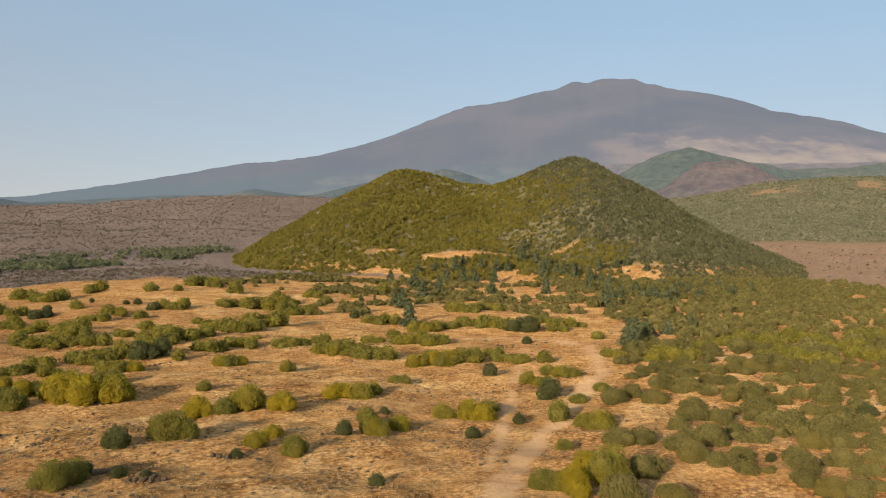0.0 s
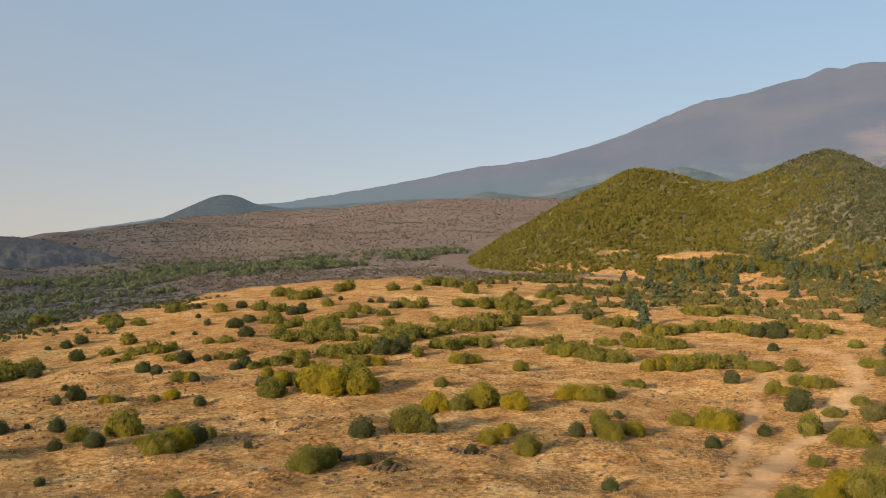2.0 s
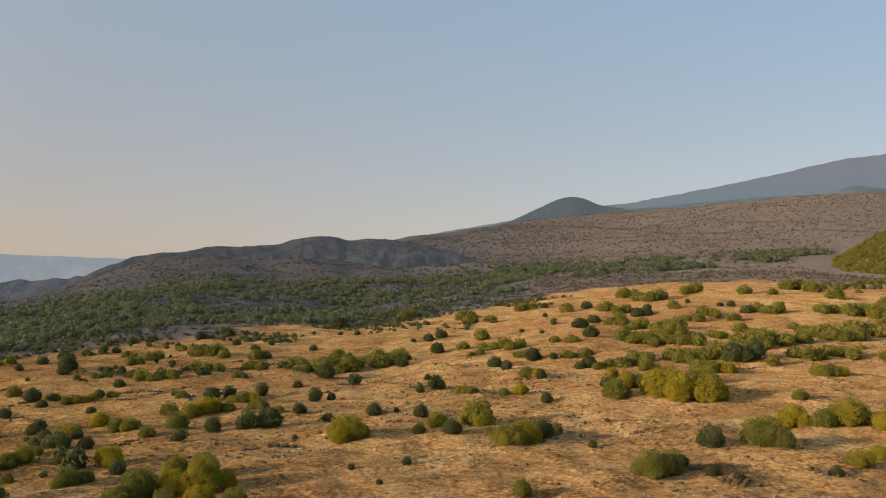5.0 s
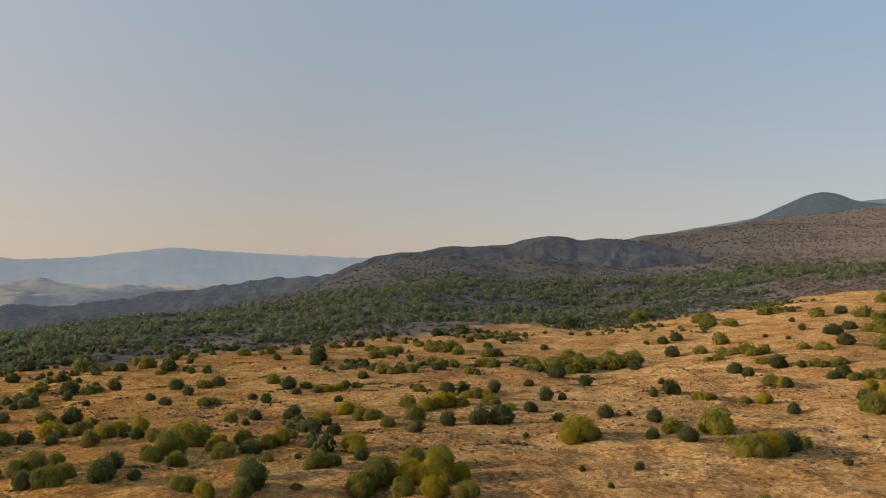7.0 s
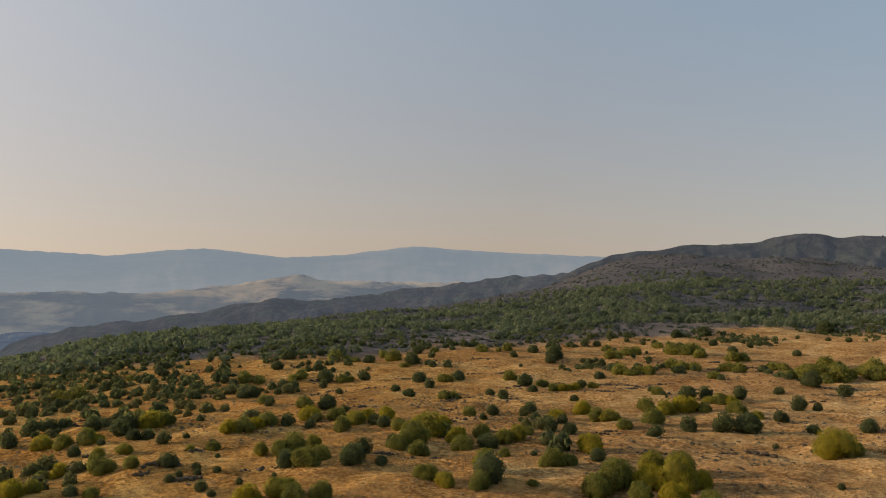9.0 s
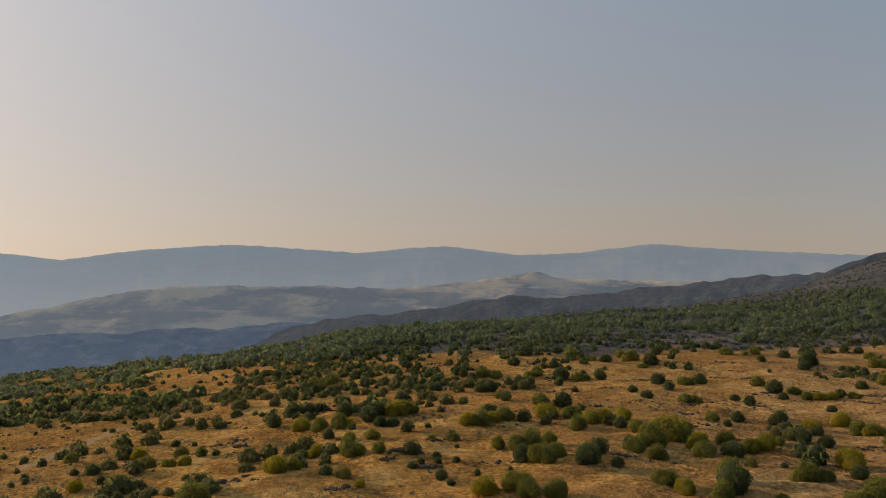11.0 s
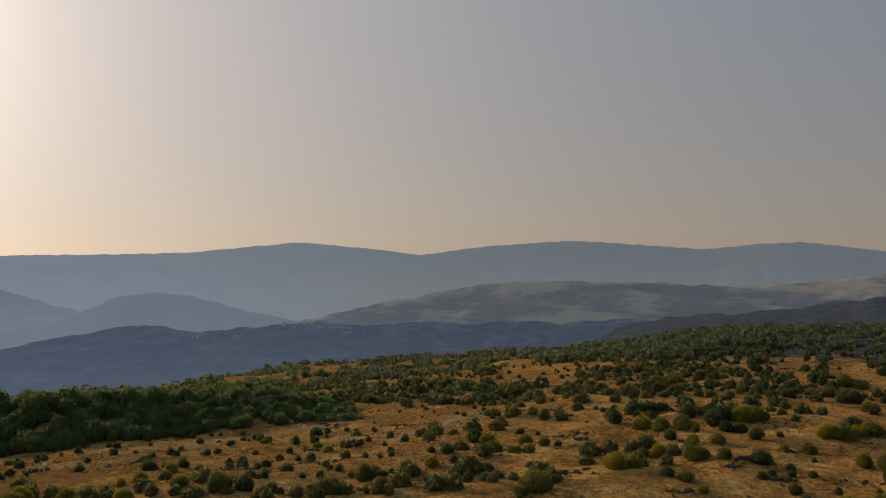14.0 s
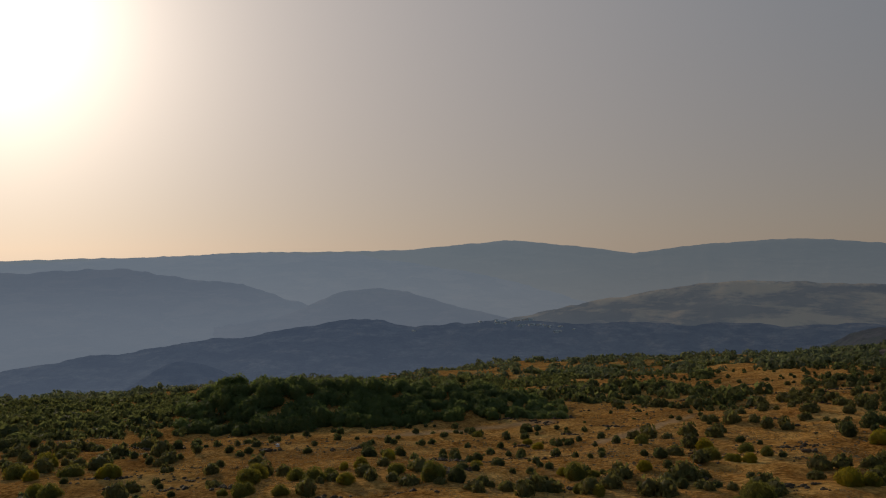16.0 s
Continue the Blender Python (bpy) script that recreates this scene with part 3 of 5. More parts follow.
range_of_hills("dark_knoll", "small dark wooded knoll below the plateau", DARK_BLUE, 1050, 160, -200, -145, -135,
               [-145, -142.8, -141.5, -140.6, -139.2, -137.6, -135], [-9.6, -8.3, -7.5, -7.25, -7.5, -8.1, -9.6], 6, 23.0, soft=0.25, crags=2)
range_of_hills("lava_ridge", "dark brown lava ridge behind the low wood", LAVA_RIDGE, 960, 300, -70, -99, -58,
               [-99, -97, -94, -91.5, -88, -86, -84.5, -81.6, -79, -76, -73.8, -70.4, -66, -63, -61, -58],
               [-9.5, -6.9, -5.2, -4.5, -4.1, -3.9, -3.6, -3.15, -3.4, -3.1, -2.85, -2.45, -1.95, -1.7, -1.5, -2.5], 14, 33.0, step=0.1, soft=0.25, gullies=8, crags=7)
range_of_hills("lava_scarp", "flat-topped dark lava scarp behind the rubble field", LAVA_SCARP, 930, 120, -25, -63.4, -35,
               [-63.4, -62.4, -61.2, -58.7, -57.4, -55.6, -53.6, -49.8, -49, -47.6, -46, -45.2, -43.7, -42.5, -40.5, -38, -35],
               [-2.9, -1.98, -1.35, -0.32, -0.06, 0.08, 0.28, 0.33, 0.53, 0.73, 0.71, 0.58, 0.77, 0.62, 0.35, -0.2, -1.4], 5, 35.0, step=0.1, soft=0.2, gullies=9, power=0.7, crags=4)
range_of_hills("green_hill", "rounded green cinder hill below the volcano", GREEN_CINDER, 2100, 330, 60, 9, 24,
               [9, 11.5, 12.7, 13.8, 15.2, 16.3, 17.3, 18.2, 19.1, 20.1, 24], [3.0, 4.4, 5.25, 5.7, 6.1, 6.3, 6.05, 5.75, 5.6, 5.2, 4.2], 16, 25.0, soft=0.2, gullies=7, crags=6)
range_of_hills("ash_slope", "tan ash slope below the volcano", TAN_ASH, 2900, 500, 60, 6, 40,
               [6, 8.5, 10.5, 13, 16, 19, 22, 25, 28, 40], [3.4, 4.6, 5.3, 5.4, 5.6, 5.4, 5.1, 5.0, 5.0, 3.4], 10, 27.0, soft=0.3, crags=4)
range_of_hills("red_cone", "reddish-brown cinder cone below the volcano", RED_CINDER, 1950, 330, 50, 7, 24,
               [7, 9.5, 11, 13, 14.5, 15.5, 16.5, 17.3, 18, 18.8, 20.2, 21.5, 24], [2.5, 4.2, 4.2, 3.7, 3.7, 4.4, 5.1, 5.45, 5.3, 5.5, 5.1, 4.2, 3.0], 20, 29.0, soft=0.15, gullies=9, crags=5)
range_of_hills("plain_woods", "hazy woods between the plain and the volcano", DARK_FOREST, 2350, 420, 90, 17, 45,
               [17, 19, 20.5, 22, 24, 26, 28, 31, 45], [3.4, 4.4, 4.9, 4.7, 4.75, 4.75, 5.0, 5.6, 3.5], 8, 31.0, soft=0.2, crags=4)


# ---- plants ----
def part(name, me, parent, label=""):
    ob = new(name, me)
    ob.parent = parent
    return tagged(ob, label)


def leaf_sprays(rng, centres, outward, size, tall=1.0, jitter=0.5):
    """Small leaf sprays: one ragged triangle at each centre, turned roughly outward."""
    n = len(centres)
    normal = outward + rng.normal(0, jitter, (n, 3))
    normal /= np.linalg.norm(normal, axis=1)[:, None]
    up = np.array([0, 0, 1.0]) + rng.normal(0, 0.35, (n, 3))
    side = np.cross(up, normal)
    side /= np.linalg.norm(side, axis=1)[:, None] + 1e-9
    up = np.cross(normal, side)
    s = size * rng.uniform(0.6, 1.35, (n, 1))
    a, b = side * s * 0.5, up * s * 0.5 * tall
    v = np.stack([centres - a - b * 0.7, centres + a - b * rng.uniform(0.3, 1, (n, 1)), centres + a * rng.uniform(-0.6, 0.6, (n, 1)) + b], 1).reshape(-1, 3)
    f = np.arange(3 * n).reshape(-1, 3)
    return v, np.concatenate([f, f[:, 2:]], 1)


BALL = None


def low_ball():
    """Vertices and triangles of a coarse ball, built once."""
    global BALL
    if BALL is None:
        bm = bmesh.new()
        bmesh.ops.create_icosphere(bm, subdivisions=1, radius=1)
        BALL = np.array([v.co for v in bm.verts]), np.array([[v.index for v in f.verts] for f in bm.faces])
        bm.free()
    return BALL


def crown(rng, lobes, leaves, size, height, spread, tall=1.0, low=0.0, jitter=0.4, core=True, fluff=0.12):
    """A crown one unit wide: overlapping rounded lobes hidden under leaf sprays, with an inner body. Faces are quads; triangles repeat a corner."""
    c, rad = [], []
    turn = rng.uniform(0, 6.28)
    for k in range(lobes):
        a = turn + 2.4 * k + rng.normal(0, 0.3)
        d = 0.0 if k == 0 else spread * rng.uniform(0.55, 1.0)
        r = (0.33 if k == 0 else rng.uniform(0.19, 0.28)) * (0.9 + 0.2 * rng.random())
        c.append((d * math.cos(a), d * math.sin(a), low + r * height * rng.uniform(0.35, 0.75)))
        rad.append(r)
    c, rad = np.array(c), np.array(rad)
    squash = np.array([1, 1, height])
    pick = rng.choice(lobes, leaves, p=rad ** 2 / (rad ** 2).sum())
    d = rng.normal(0, 1, (leaves, 3))
    d[:, 2] = np.abs(d[:, 2]) * 0.9 - 0.3
    d /= np.linalg.norm(d, axis=1)[:, None]
    lump = 1 + 0.10 * np.sin(7 * d[:, :1] + pick[:, None] * 2.1) * np.sin(6 * d[:, 1:2] + 1.3) + 0.06 * np.sin(11 * d[:, 2:])
    pts = c[pick] + d * rad[pick, None] * squash * lump * rng.uniform(1 - fluff, 0.96 + fluff, (leaves, 1))
    keep = pts[:, 2] > 0.01
    for k in range(lobes):
        keep &= np.linalg.norm((pts - c[k]) / squash, axis=1) > rad[k] * 0.80
    v, f = leaf_sprays(rng, pts[keep], d[keep], size, tall, jitter)
    bv, bf = low_ball()
    vs, fs = [v], [f]
    off = len(v)
    for k in range(lobes if core else 0):
        w = c[k] + bv * rad[k] * squash * 0.9 * (1 + 0.08 * rng.normal(0, 1, (len(bv), 1)))
        w[:, 2] = np.maximum(w[:, 2], -0.03)
        vs.append(w)
        fs.append(np.concatenate([bf, bf[:, 2:]], 1) + off)
        off += len(bv)
    return np.concatenate(vs), np.concatenate(fs)


def mixed_mesh(name, verts, faces, mat):
    """Quads, and quads with a doubled last corner, which become triangles."""
    me = bpy.data.meshes.new(name)
    tri = faces[:, 2] == faces[:, 3]
    q, t = faces[~tri], faces[tri][:, :3]
    me.vertices.add(len(verts))
    me.vertices.foreach_set("co", np.asarray(verts, np.float32).ravel())
    loops = np.concatenate([q.ravel(), t.ravel()]).astype(np.int32)
    me.loops.add(len(loops))
    me.loops.foreach_set("vertex_index", loops)
    starts = np.concatenate([np.arange(len(q)) * 4, len(q) * 4 + np.arange(len(t)) * 3]).astype(np.int32)
    me.polygons.add(len(starts))
    me.polygons.foreach_set("loop_start", starts)
    me.update(calc_edges=True)
    me.materials.append(mat)
    return me


def stems(rng, count, reach, height, thick):
    """Bent tapering stems that fan out from one foot."""
    vs, fs, off = [], [], 0
    for k in range(count):
        a, lean = rng.uniform(0, 2 * math.pi), rng.uniform(0.2, 1.0) * reach
        ring = []
        for i in range(3):
            t = i / 2
            p = np.array([math.cos(a) * lean * t ** 1.3, math.sin(a) * lean * t ** 1.3, -0.03 + height * t])
            w = thick * (1 - 0.75 * t)
            for j in range(4):
                b = 2 * math.pi * j / 4
                ring.append(p + np.array([math.cos(b) * w, math.sin(b) * w, 0]))
        vs.append(np.array(ring))
        for i in range(2):
            for j in range(4):
                n = (j + 1) % 4
                fs.append([off + i * 4 + j, off + i * 4 + n, off + (i + 1) * 4 + n, off + (i + 1) * 4 + j])
        off += 12
    return np.concatenate(vs), np.array(fs)


def make_bush(name, seed, lobes, leaves, size, height, spread, mat, label, category, group, tall=1.0):
    """A bush one metre wide at the origin, from which the others are copied."""
    rng = np.random.default_rng(seed)
    thing = new(name)
    v, f = crown(rng, lobes, leaves, size, height, spread, tall, 0.0, 0.55, True, 0.10)
    v = v / max(np.ptp(v[:, 0]), np.ptp(v[:, 1]))
    part("crown", mixed_mesh("crown", v, f, mat), thing)
    v, f = stems(rng, 4, 0.2, 0.32, 0.02)
    part("stem", mesh_from("stem", v, f, BARK), thing)
    return tagged(thing, label, category, group)


BROOM_LABEL = "rounded olive-green broom bush on dry grass"
OAK_LABEL = "dense dark green evergreen oak shrub on dry grass"
BROOM_GROUP, OAK_GROUP = "broom bushes on the plateau", "evergreen shrubs on the plateau"
BROOMS = [make_bush("broom_bush", 100 + k, 3 + k % 5, 7500, 0.020, 1.22, 0.29, BROOM, BROOM_LABEL, "bush", BROOM_GROUP, 2.0) for k in range(7)]
FAR_BROOMS = [make_bush("broom_bush", 130 + k, 3 + k % 5, 2600, 0.037, 1.15, 0.29, BROOM, BROOM_LABEL, "bush", BROOM_GROUP, 1.5) for k in range(5)]
THICKET_BROOMS = [make_bush("broom_bush", 160 + k, 4 + k % 4, 5000, 0.025, 1.0, 0.31, THICKET_BROOM, "low spreading olive broom bush in the thicket", "bush", BROOM_GROUP, 1.8) for k in range(6)]
OAKS = [make_bush("oak_shrub", 200 + k, 2 + k % 3, 3200, 0.033, 1.2, 0.2, OAK, OAK_LABEL, "shrub", OAK_GROUP, 1.1) for k in range(5)]
FAR_OAKS = [make_bush("oak_shrub", 230 + k, 2 + k % 3, 1300, 0.06, 1.2, 0.2, OAK, OAK_LABEL, "shrub", OAK_GROUP, 1.0) for k in range(4)]


def make_conifer(seed):
    """A young conifer one metre high: tapered trunk, whorls of drooping boughs."""
    rng = np.random.default_rng(seed)
    thing = new("conifer")
    centres, outward = [], []
    for tier in range(15):
        h = 0.10 + 0.88 * tier / 14
        reach = 0.29 * (1 - h) ** 0.85 + 0.012
        boughs = 10 if tier < 10 else 6
        turn = rng.uniform(0, 6.28)
        for k in range(boughs):
            a = turn + 2 * math.pi * k / boughs + rng.normal(0, 0.15)
            long = reach * rng.uniform(0.55, 1.2)
            for t in (0.25, 0.4, 0.55, 0.7, 0.85, 1.0):
                centres.append((math.cos(a) * long * t, math.sin(a) * long * t, h - 0.05 * t * t + rng.normal(0, 0.008)))
                outward.append((math.cos(a) * 0.6, math.sin(a) * 0.6, 0.75))
    v, f = leaf_sprays(rng, np.array(centres), np.array(outward), 0.09, 1.2)
    part("crown", mixed_mesh("crown", v, f, PINE), thing)
    v, f = stems(rng, 1, 0.01, 0.95, 0.022)
    part("trunk", mesh_from("trunk", v, f, BARK), thing)
    return tagged(thing, "young blue-green conifer on the slope below the cone", "conifer", "conifers below the cone")


CONIFERS = [make_conifer(300 + k) for k in range(4)]


def loosen(places, seed):
    """Wide clumps farther out stand as two or three bushes side by side."""
    rng = random.Random(seed)
    out = []
    for x, y, w in places:
        r = math.hypot(x, y)
        if r < 150 or w < 0.021 * r:
            out.append((x, y, w))
            continue
        tx, ty = y / r, -x / r
        for k in (-1, 0, 1) if w > 0.028 * r else (-0.6, 0.6):
            d, e = 0.36 * w * k, rng.uniform(-0.3, 0.3) * w
            out.append((x + tx * d + x / r * e, y + ty * d + y / r * e, w * rng.uniform(0.6, 0.78)))
    return out


def set_out(kinds, places, seed, lift=1.0):
    """Copies at (x, y, width), sunk a little into the ground; the first of each kind takes the first places itself."""
    rng = random.Random(seed)
    for i, (x, y, w) in enumerate(places):
        z = float(land(np.array([x]), np.array([y]))[0])
        w *= 0.86 if x > 0.36 * y > 0 else 1.02 if x > 0.22 * y else 1.15 if y > -0.1 * abs(x) else 0.92
        low = 1 - 0.12 * min(max((math.hypot(x, y) - 120) / 150, 0), 1)
        m = pose(x, y, z - 0.04 * w, 0, 0, rng.uniform(0, 360)) @ Matrix.Diagonal((w, w, w * lift * low * (0.84 if x > 0.2 * y > 0 else 1.0) * rng.uniform(0.85, 1.15), 1))
        if i < len(kinds):
            kinds[i].matrix_basis = m
            continue
        ob = copy_thing(kinds[rng.randrange(len(kinds))], Matrix.Identity(4))
        ob.matrix_basis = m


# Places on the plateau, sorted by bearing: metres east and ahead, and width (conifers: height).
BROOM_A = [(-64, -111, 4.2), (-57, -95, 3.0), (-62, -104, 2.8), (-72, -117, 4.5), (-57, -92, 3.8), (-82, -127, 4.0), (-67, -103, 4.1), (-66, -95, 2.3), (-67, -95, 3.8), (-66, -73, 1.6), (-67, -71, 3.2), (-72, -75, 3.8), (-76, -78, 3.6), (-68, -66, 2.5), (-77, -72, 3.1), (-77, -69, 3.4), (-80, -69, 2.8), (-86, -72, 1.9), (-78, -65, 3.0), (-86, -69, 2.6), (-104, -78, 2.6), (-96, -72, 2.8), (-84, -62, 3.1), (-83, -56, 3.3), (-95, -57, 2.2), (-132, -79, 2.6), (-127, -66, 2.1), (-123, -62, 2.3), (-96, -45, 2.1), (-95, -43, 3.8), (-88, -39, 2.2), (-96, -41, 2.1), (-86, -36, 1.9)]
BROOM_B = [(-124, -45, 3.1), (-100, -36, 2.8), (-122, -35, 3.0), (-112, -31, 2.7), (-110, -28, 2.6), (-86, -21, 2.3), (-122, -29, 3.3), (-111, -26, 2.6), (-88, -20, 4.5), (-116, -25, 2.4), (-99, -13, 3.9), (-100, -11, 2.7), (-109, -11, 2.0), (-130, -13, 4.3), (-109, -9, 2.2), (-127, -10, 3.0), (-205, -15, 6.1), (-126, -7, 3.3), (-96, -5, 1.9), (-108, -5, 2.9), (-115, -5, 1.7), (-126, -6, 2.9), (-106, -4, 3.1), (-91, -3, 1.3), (-115, -2, 2.3), (-226, -2, 3.0), (-104, -1, 2.4), (-154, -1, 4.1), (-138, 2, 4.6), (-139, 4, 2.8), (-112, 6, 1.3), (-113, 9, 1.9), (-205, 18, 2.7)]
BROOM_C = [(-125, 12, 2.9), (-125, 14, 3.3), (-193, 22, 3.9), (-85, 10, 2.8), (-127, 16, 2.6), (-106, 14, 2.3), (-192, 25, 3.9), (-154, 21, 2.5), (-129, 18, 3.5), (-85, 13, 3.4), (-104, 16, 2.8), (-105, 18, 3.9), (-83, 14, 2.8), (-194, 34, 4.6), (-142, 26, 3.3), (-97, 18, 3.3), (-132, 25, 4.0), (-109, 21, 2.2), (-83, 17, 2.3), (-99, 20, 2.7), (-231, 51, 4.7), (-129, 29, 3.1), (-122, 28, 2.9), (-188, 44, 4.5), (-100, 24, 2.1), (-228, 55, 5.4), (-125, 31, 3.4), (-129, 34, 2.7), (-127, 36, 3.1), (-231, 65, 3.5), (-104, 31, 2.9), (-221, 65, 4.6), (-117, 35, 2.8)]
BROOM_D = [(-208, 64, 2.9), (-107, 34, 4.5), (-101, 33, 2.5), (-121, 40, 3.8), (-112, 38, 4.7), (-86, 29, 2.7), (-236, 82, 3.3), (-120, 43, 3.0), (-112, 40, 3.5), (-175, 63, 3.7), (-83, 30, 2.5), (-150, 55, 3.7), (-106, 40, 3.0), (-102, 39, 3.3), (-127, 50, 2.7), (-81, 33, 2.9), (-109, 45, 2.4), (-231, 95, 4.7), (-89, 37, 3.2), (-225, 98, 2.3), (-95, 42, 1.5), (-104, 46, 3.0), (-173, 78, 3.2), (-226, 101, 3.3), (-104, 48, 3.0), (-107, 51, 2.2), (-81, 39, 1.2), (-161, 80, 3.3), (-88, 45, 2.9), (-120, 62, 3.1), (-152, 79, 4.0), (-88, 47, 2.0), (-152, 82, 4.0)]
BROOM_E = [(-124, 69, 3.3), (-93, 53, 3.9), (-152, 87, 2.6), (-116, 67, 3.1), (-78, 45, 4.2), (-222, 132, 3.4), (-114, 68, 3.1), (-200, 121, 5.4), (-79, 48, 4.9), (-105, 65, 2.5), (-172, 107, 5.4), (-210, 133, 5.8), (-73, 47, 2.9), (-170, 111, 5.4), (-122, 80, 3.4), (-77, 51, 4.3), (-108, 72, 3.9), (-81, 54, 3.2), (-219, 148, 3.9), (-135, 91, 3.0), (-119, 82, 4.3), (-178, 124, 4.3), (-70, 49, 3.4), (-75, 53, 4.2), (-80, 57, 3.9), (-119, 85, 4.4), (-175, 125, 4.3), (-201, 144, 7.4), (-173, 127, 4.3), (-75, 56, 2.5), (-191, 142, 4.0), (-67, 51, 2.8), (-117, 88, 2.9)]
BROOM_F = [(-159, 122, 3.3), (-122, 95, 4.6), (-114, 92, 3.4), (-168, 135, 5.7), (-184, 149, 5.5), (-108, 91, 2.6), (-168, 148, 5.9), (-156, 142, 5.6), (-162, 154, 5.9), (-151, 146, 8.3), (-166, 163, 6.2), (-81, 80, 6.0), (-151, 152, 5.7), (-79, 81, 3.0), (-154, 161, 3.0), (-152, 162, 7.3), (-146, 160, 8.6), (-235, 269, 8.3), (-76, 93, 3.2), (-143, 187, 4.7), (-76, 100, 2.5), (-192, 253, 7.4), (-91, 120, 3.5), (-181, 240, 6.0), (-127, 171, 5.0), (-73, 99, 5.3), (-149, 204, 5.0), (-66, 92, 1.5), (-175, 245, 6.0), (-128, 181, 7.3), (-85, 123, 2.5), (-60, 88, 4.9), (-120, 179, 5.7)]
BROOM_G = [(-82, 124, 3.0), (-112, 169, 3.4), (-47, 71, 2.5), (-59, 90, 4.3), (-181, 278, 8.8), (-92, 143, 4.5), (-60, 99, 2.7), (-114, 188, 3.6), (-156, 266, 6.1), (-109, 188, 4.3), (-98, 171, 5.9), (-85, 160, 4.8), (-142, 269, 6.1), (-79, 152, 3.4), (-122, 237, 6.2), (-65, 127, 4.7), (-119, 232, 6.9), (-134, 265, 6.9), (-111, 224, 5.8), (-157, 317, 9.4), (-66, 137, 6.0), (-80, 164, 6.6), (-96, 198, 8.7), (-109, 229, 5.1), (-39, 84, 4.3), (-74, 159, 4.6), (-147, 316, 10.4), (-91, 198, 6.5), (-60, 132, 6.7), (-64, 145, 6.3), (-101, 228, 8.2), (-38, 87, 3.1), (-93, 212, 7.7)]
BROOM_H = [(-120, 276, 5.0), (-55, 129, 6.5), (-73, 171, 5.5), (-83, 199, 7.1), (-103, 251, 7.2), (-141, 342, 9.3), (-59, 144, 7.1), (-70, 176, 7.5), (-51, 131, 6.5), (-102, 262, 7.5), (-63, 164, 7.0), (-81, 214, 5.3), (-65, 176, 6.8), (-92, 256, 5.4), (-81, 231, 4.9), (-117, 338, 7.1), (-66, 195, 7.5), (-73, 221, 6.2), (-34, 106, 5.8), (-90, 282, 8.8), (-55, 175, 3.4), (-106, 337, 4.2), (-64, 205, 7.1), (-61, 209, 6.5), (-70, 241, 3.4), (-36, 124, 4.7), (-107, 378, 13.0), (-39, 138, 2.4), (-52, 188, 7.1), (-60, 225, 7.7), (-32, 124, 4.2), (-74, 291, 7.6), (-43, 170, 5.6)]
BROOM_I = [(-54, 217, 4.5), (-82, 333, 6.8), (-47, 196, 6.0), (-52, 220, 8.2), (-31, 133, 3.6), (-29, 126, 5.9), (-46, 209, 2.6), (-23, 103, 3.5), (-64, 293, 9.9), (-49, 232, 9.4), (-22, 110, 3.0), (-65, 331, 4.5), (-38, 198, 5.1), (-24, 126, 4.7), (-56, 293, 8.9), (-30, 162, 3.3), (-57, 311, 8.4), (-18, 101, 3.7), (-35, 197, 6.6), (-46, 273, 9.1), (-52, 339, 8.0), (-30, 207, 4.9), (-44, 316, 6.4), (-24, 186, 6.8), (-17, 140, 5.6), (-21, 187, 7.5), (-35, 339, 4.5), (-14, 139, 4.6), (-11, 120, 3.6), (-12, 144, 3.4), (-17, 209, 5.6), (-21, 252, 6.7), (-9, 113, 4.1)]
BROOM_J = [(-15, 184, 7.3), (-26, 373, 7.5), (-16, 255, 6.8), (-13, 219, 4.4), (-8, 156, 3.9), (-6, 117, 3.7), (-8, 208, 8.2), (-4, 173, 5.7), (-5, 235, 7.8), (-3, 205, 6.8), (0, 204, 4.1), (0, 175, 6.9), (0, 127, 3.4), (1, 241, 6.4), (7, 279, 9.2), (4, 176, 7.0), (4, 128, 4.2), (6, 184, 4.9), (9, 246, 8.2), (6, 125, 4.2), (15, 286, 9.5), (7, 131, 3.5), (11, 185, 4.9), (15, 239, 9.5), (14, 178, 6.5), (17, 152, 4.6), (30, 256, 6.8), (21, 175, 3.5), (10, 85, 3.7), (21, 161, 4.3), (32, 234, 6.3), (17, 124, 4.2), (12, 84, 3.4)]
BROOM_K = [(24, 160, 4.3), (15, 104, 2.4), (38, 243, 6.5), (22, 137, 3.2), (20, 119, 3.2), (15, 89, 4.1), (13, 82, 3.8), (39, 213, 4.3), (27, 144, 2.9), (22, 118, 4.8), (27, 134, 4.5), (17, 86, 4.6), (36, 180, 4.9), (22, 106, 4.3), (17, 80, 4.3), (37, 170, 4.6), (31, 138, 4.2), (36, 156, 4.2), (21, 89, 4.2), (39, 162, 4.4), (25, 106, 4.3), (44, 173, 4.7), (33, 132, 4.5), (23, 91, 3.1), (38, 145, 5.0), (43, 162, 5.5), (48, 176, 8.4), (22, 81, 3.9), (28, 99, 4.1), (40, 140, 5.8), (48, 159, 5.5), (36, 120, 5.8), (28, 95, 4.6)]
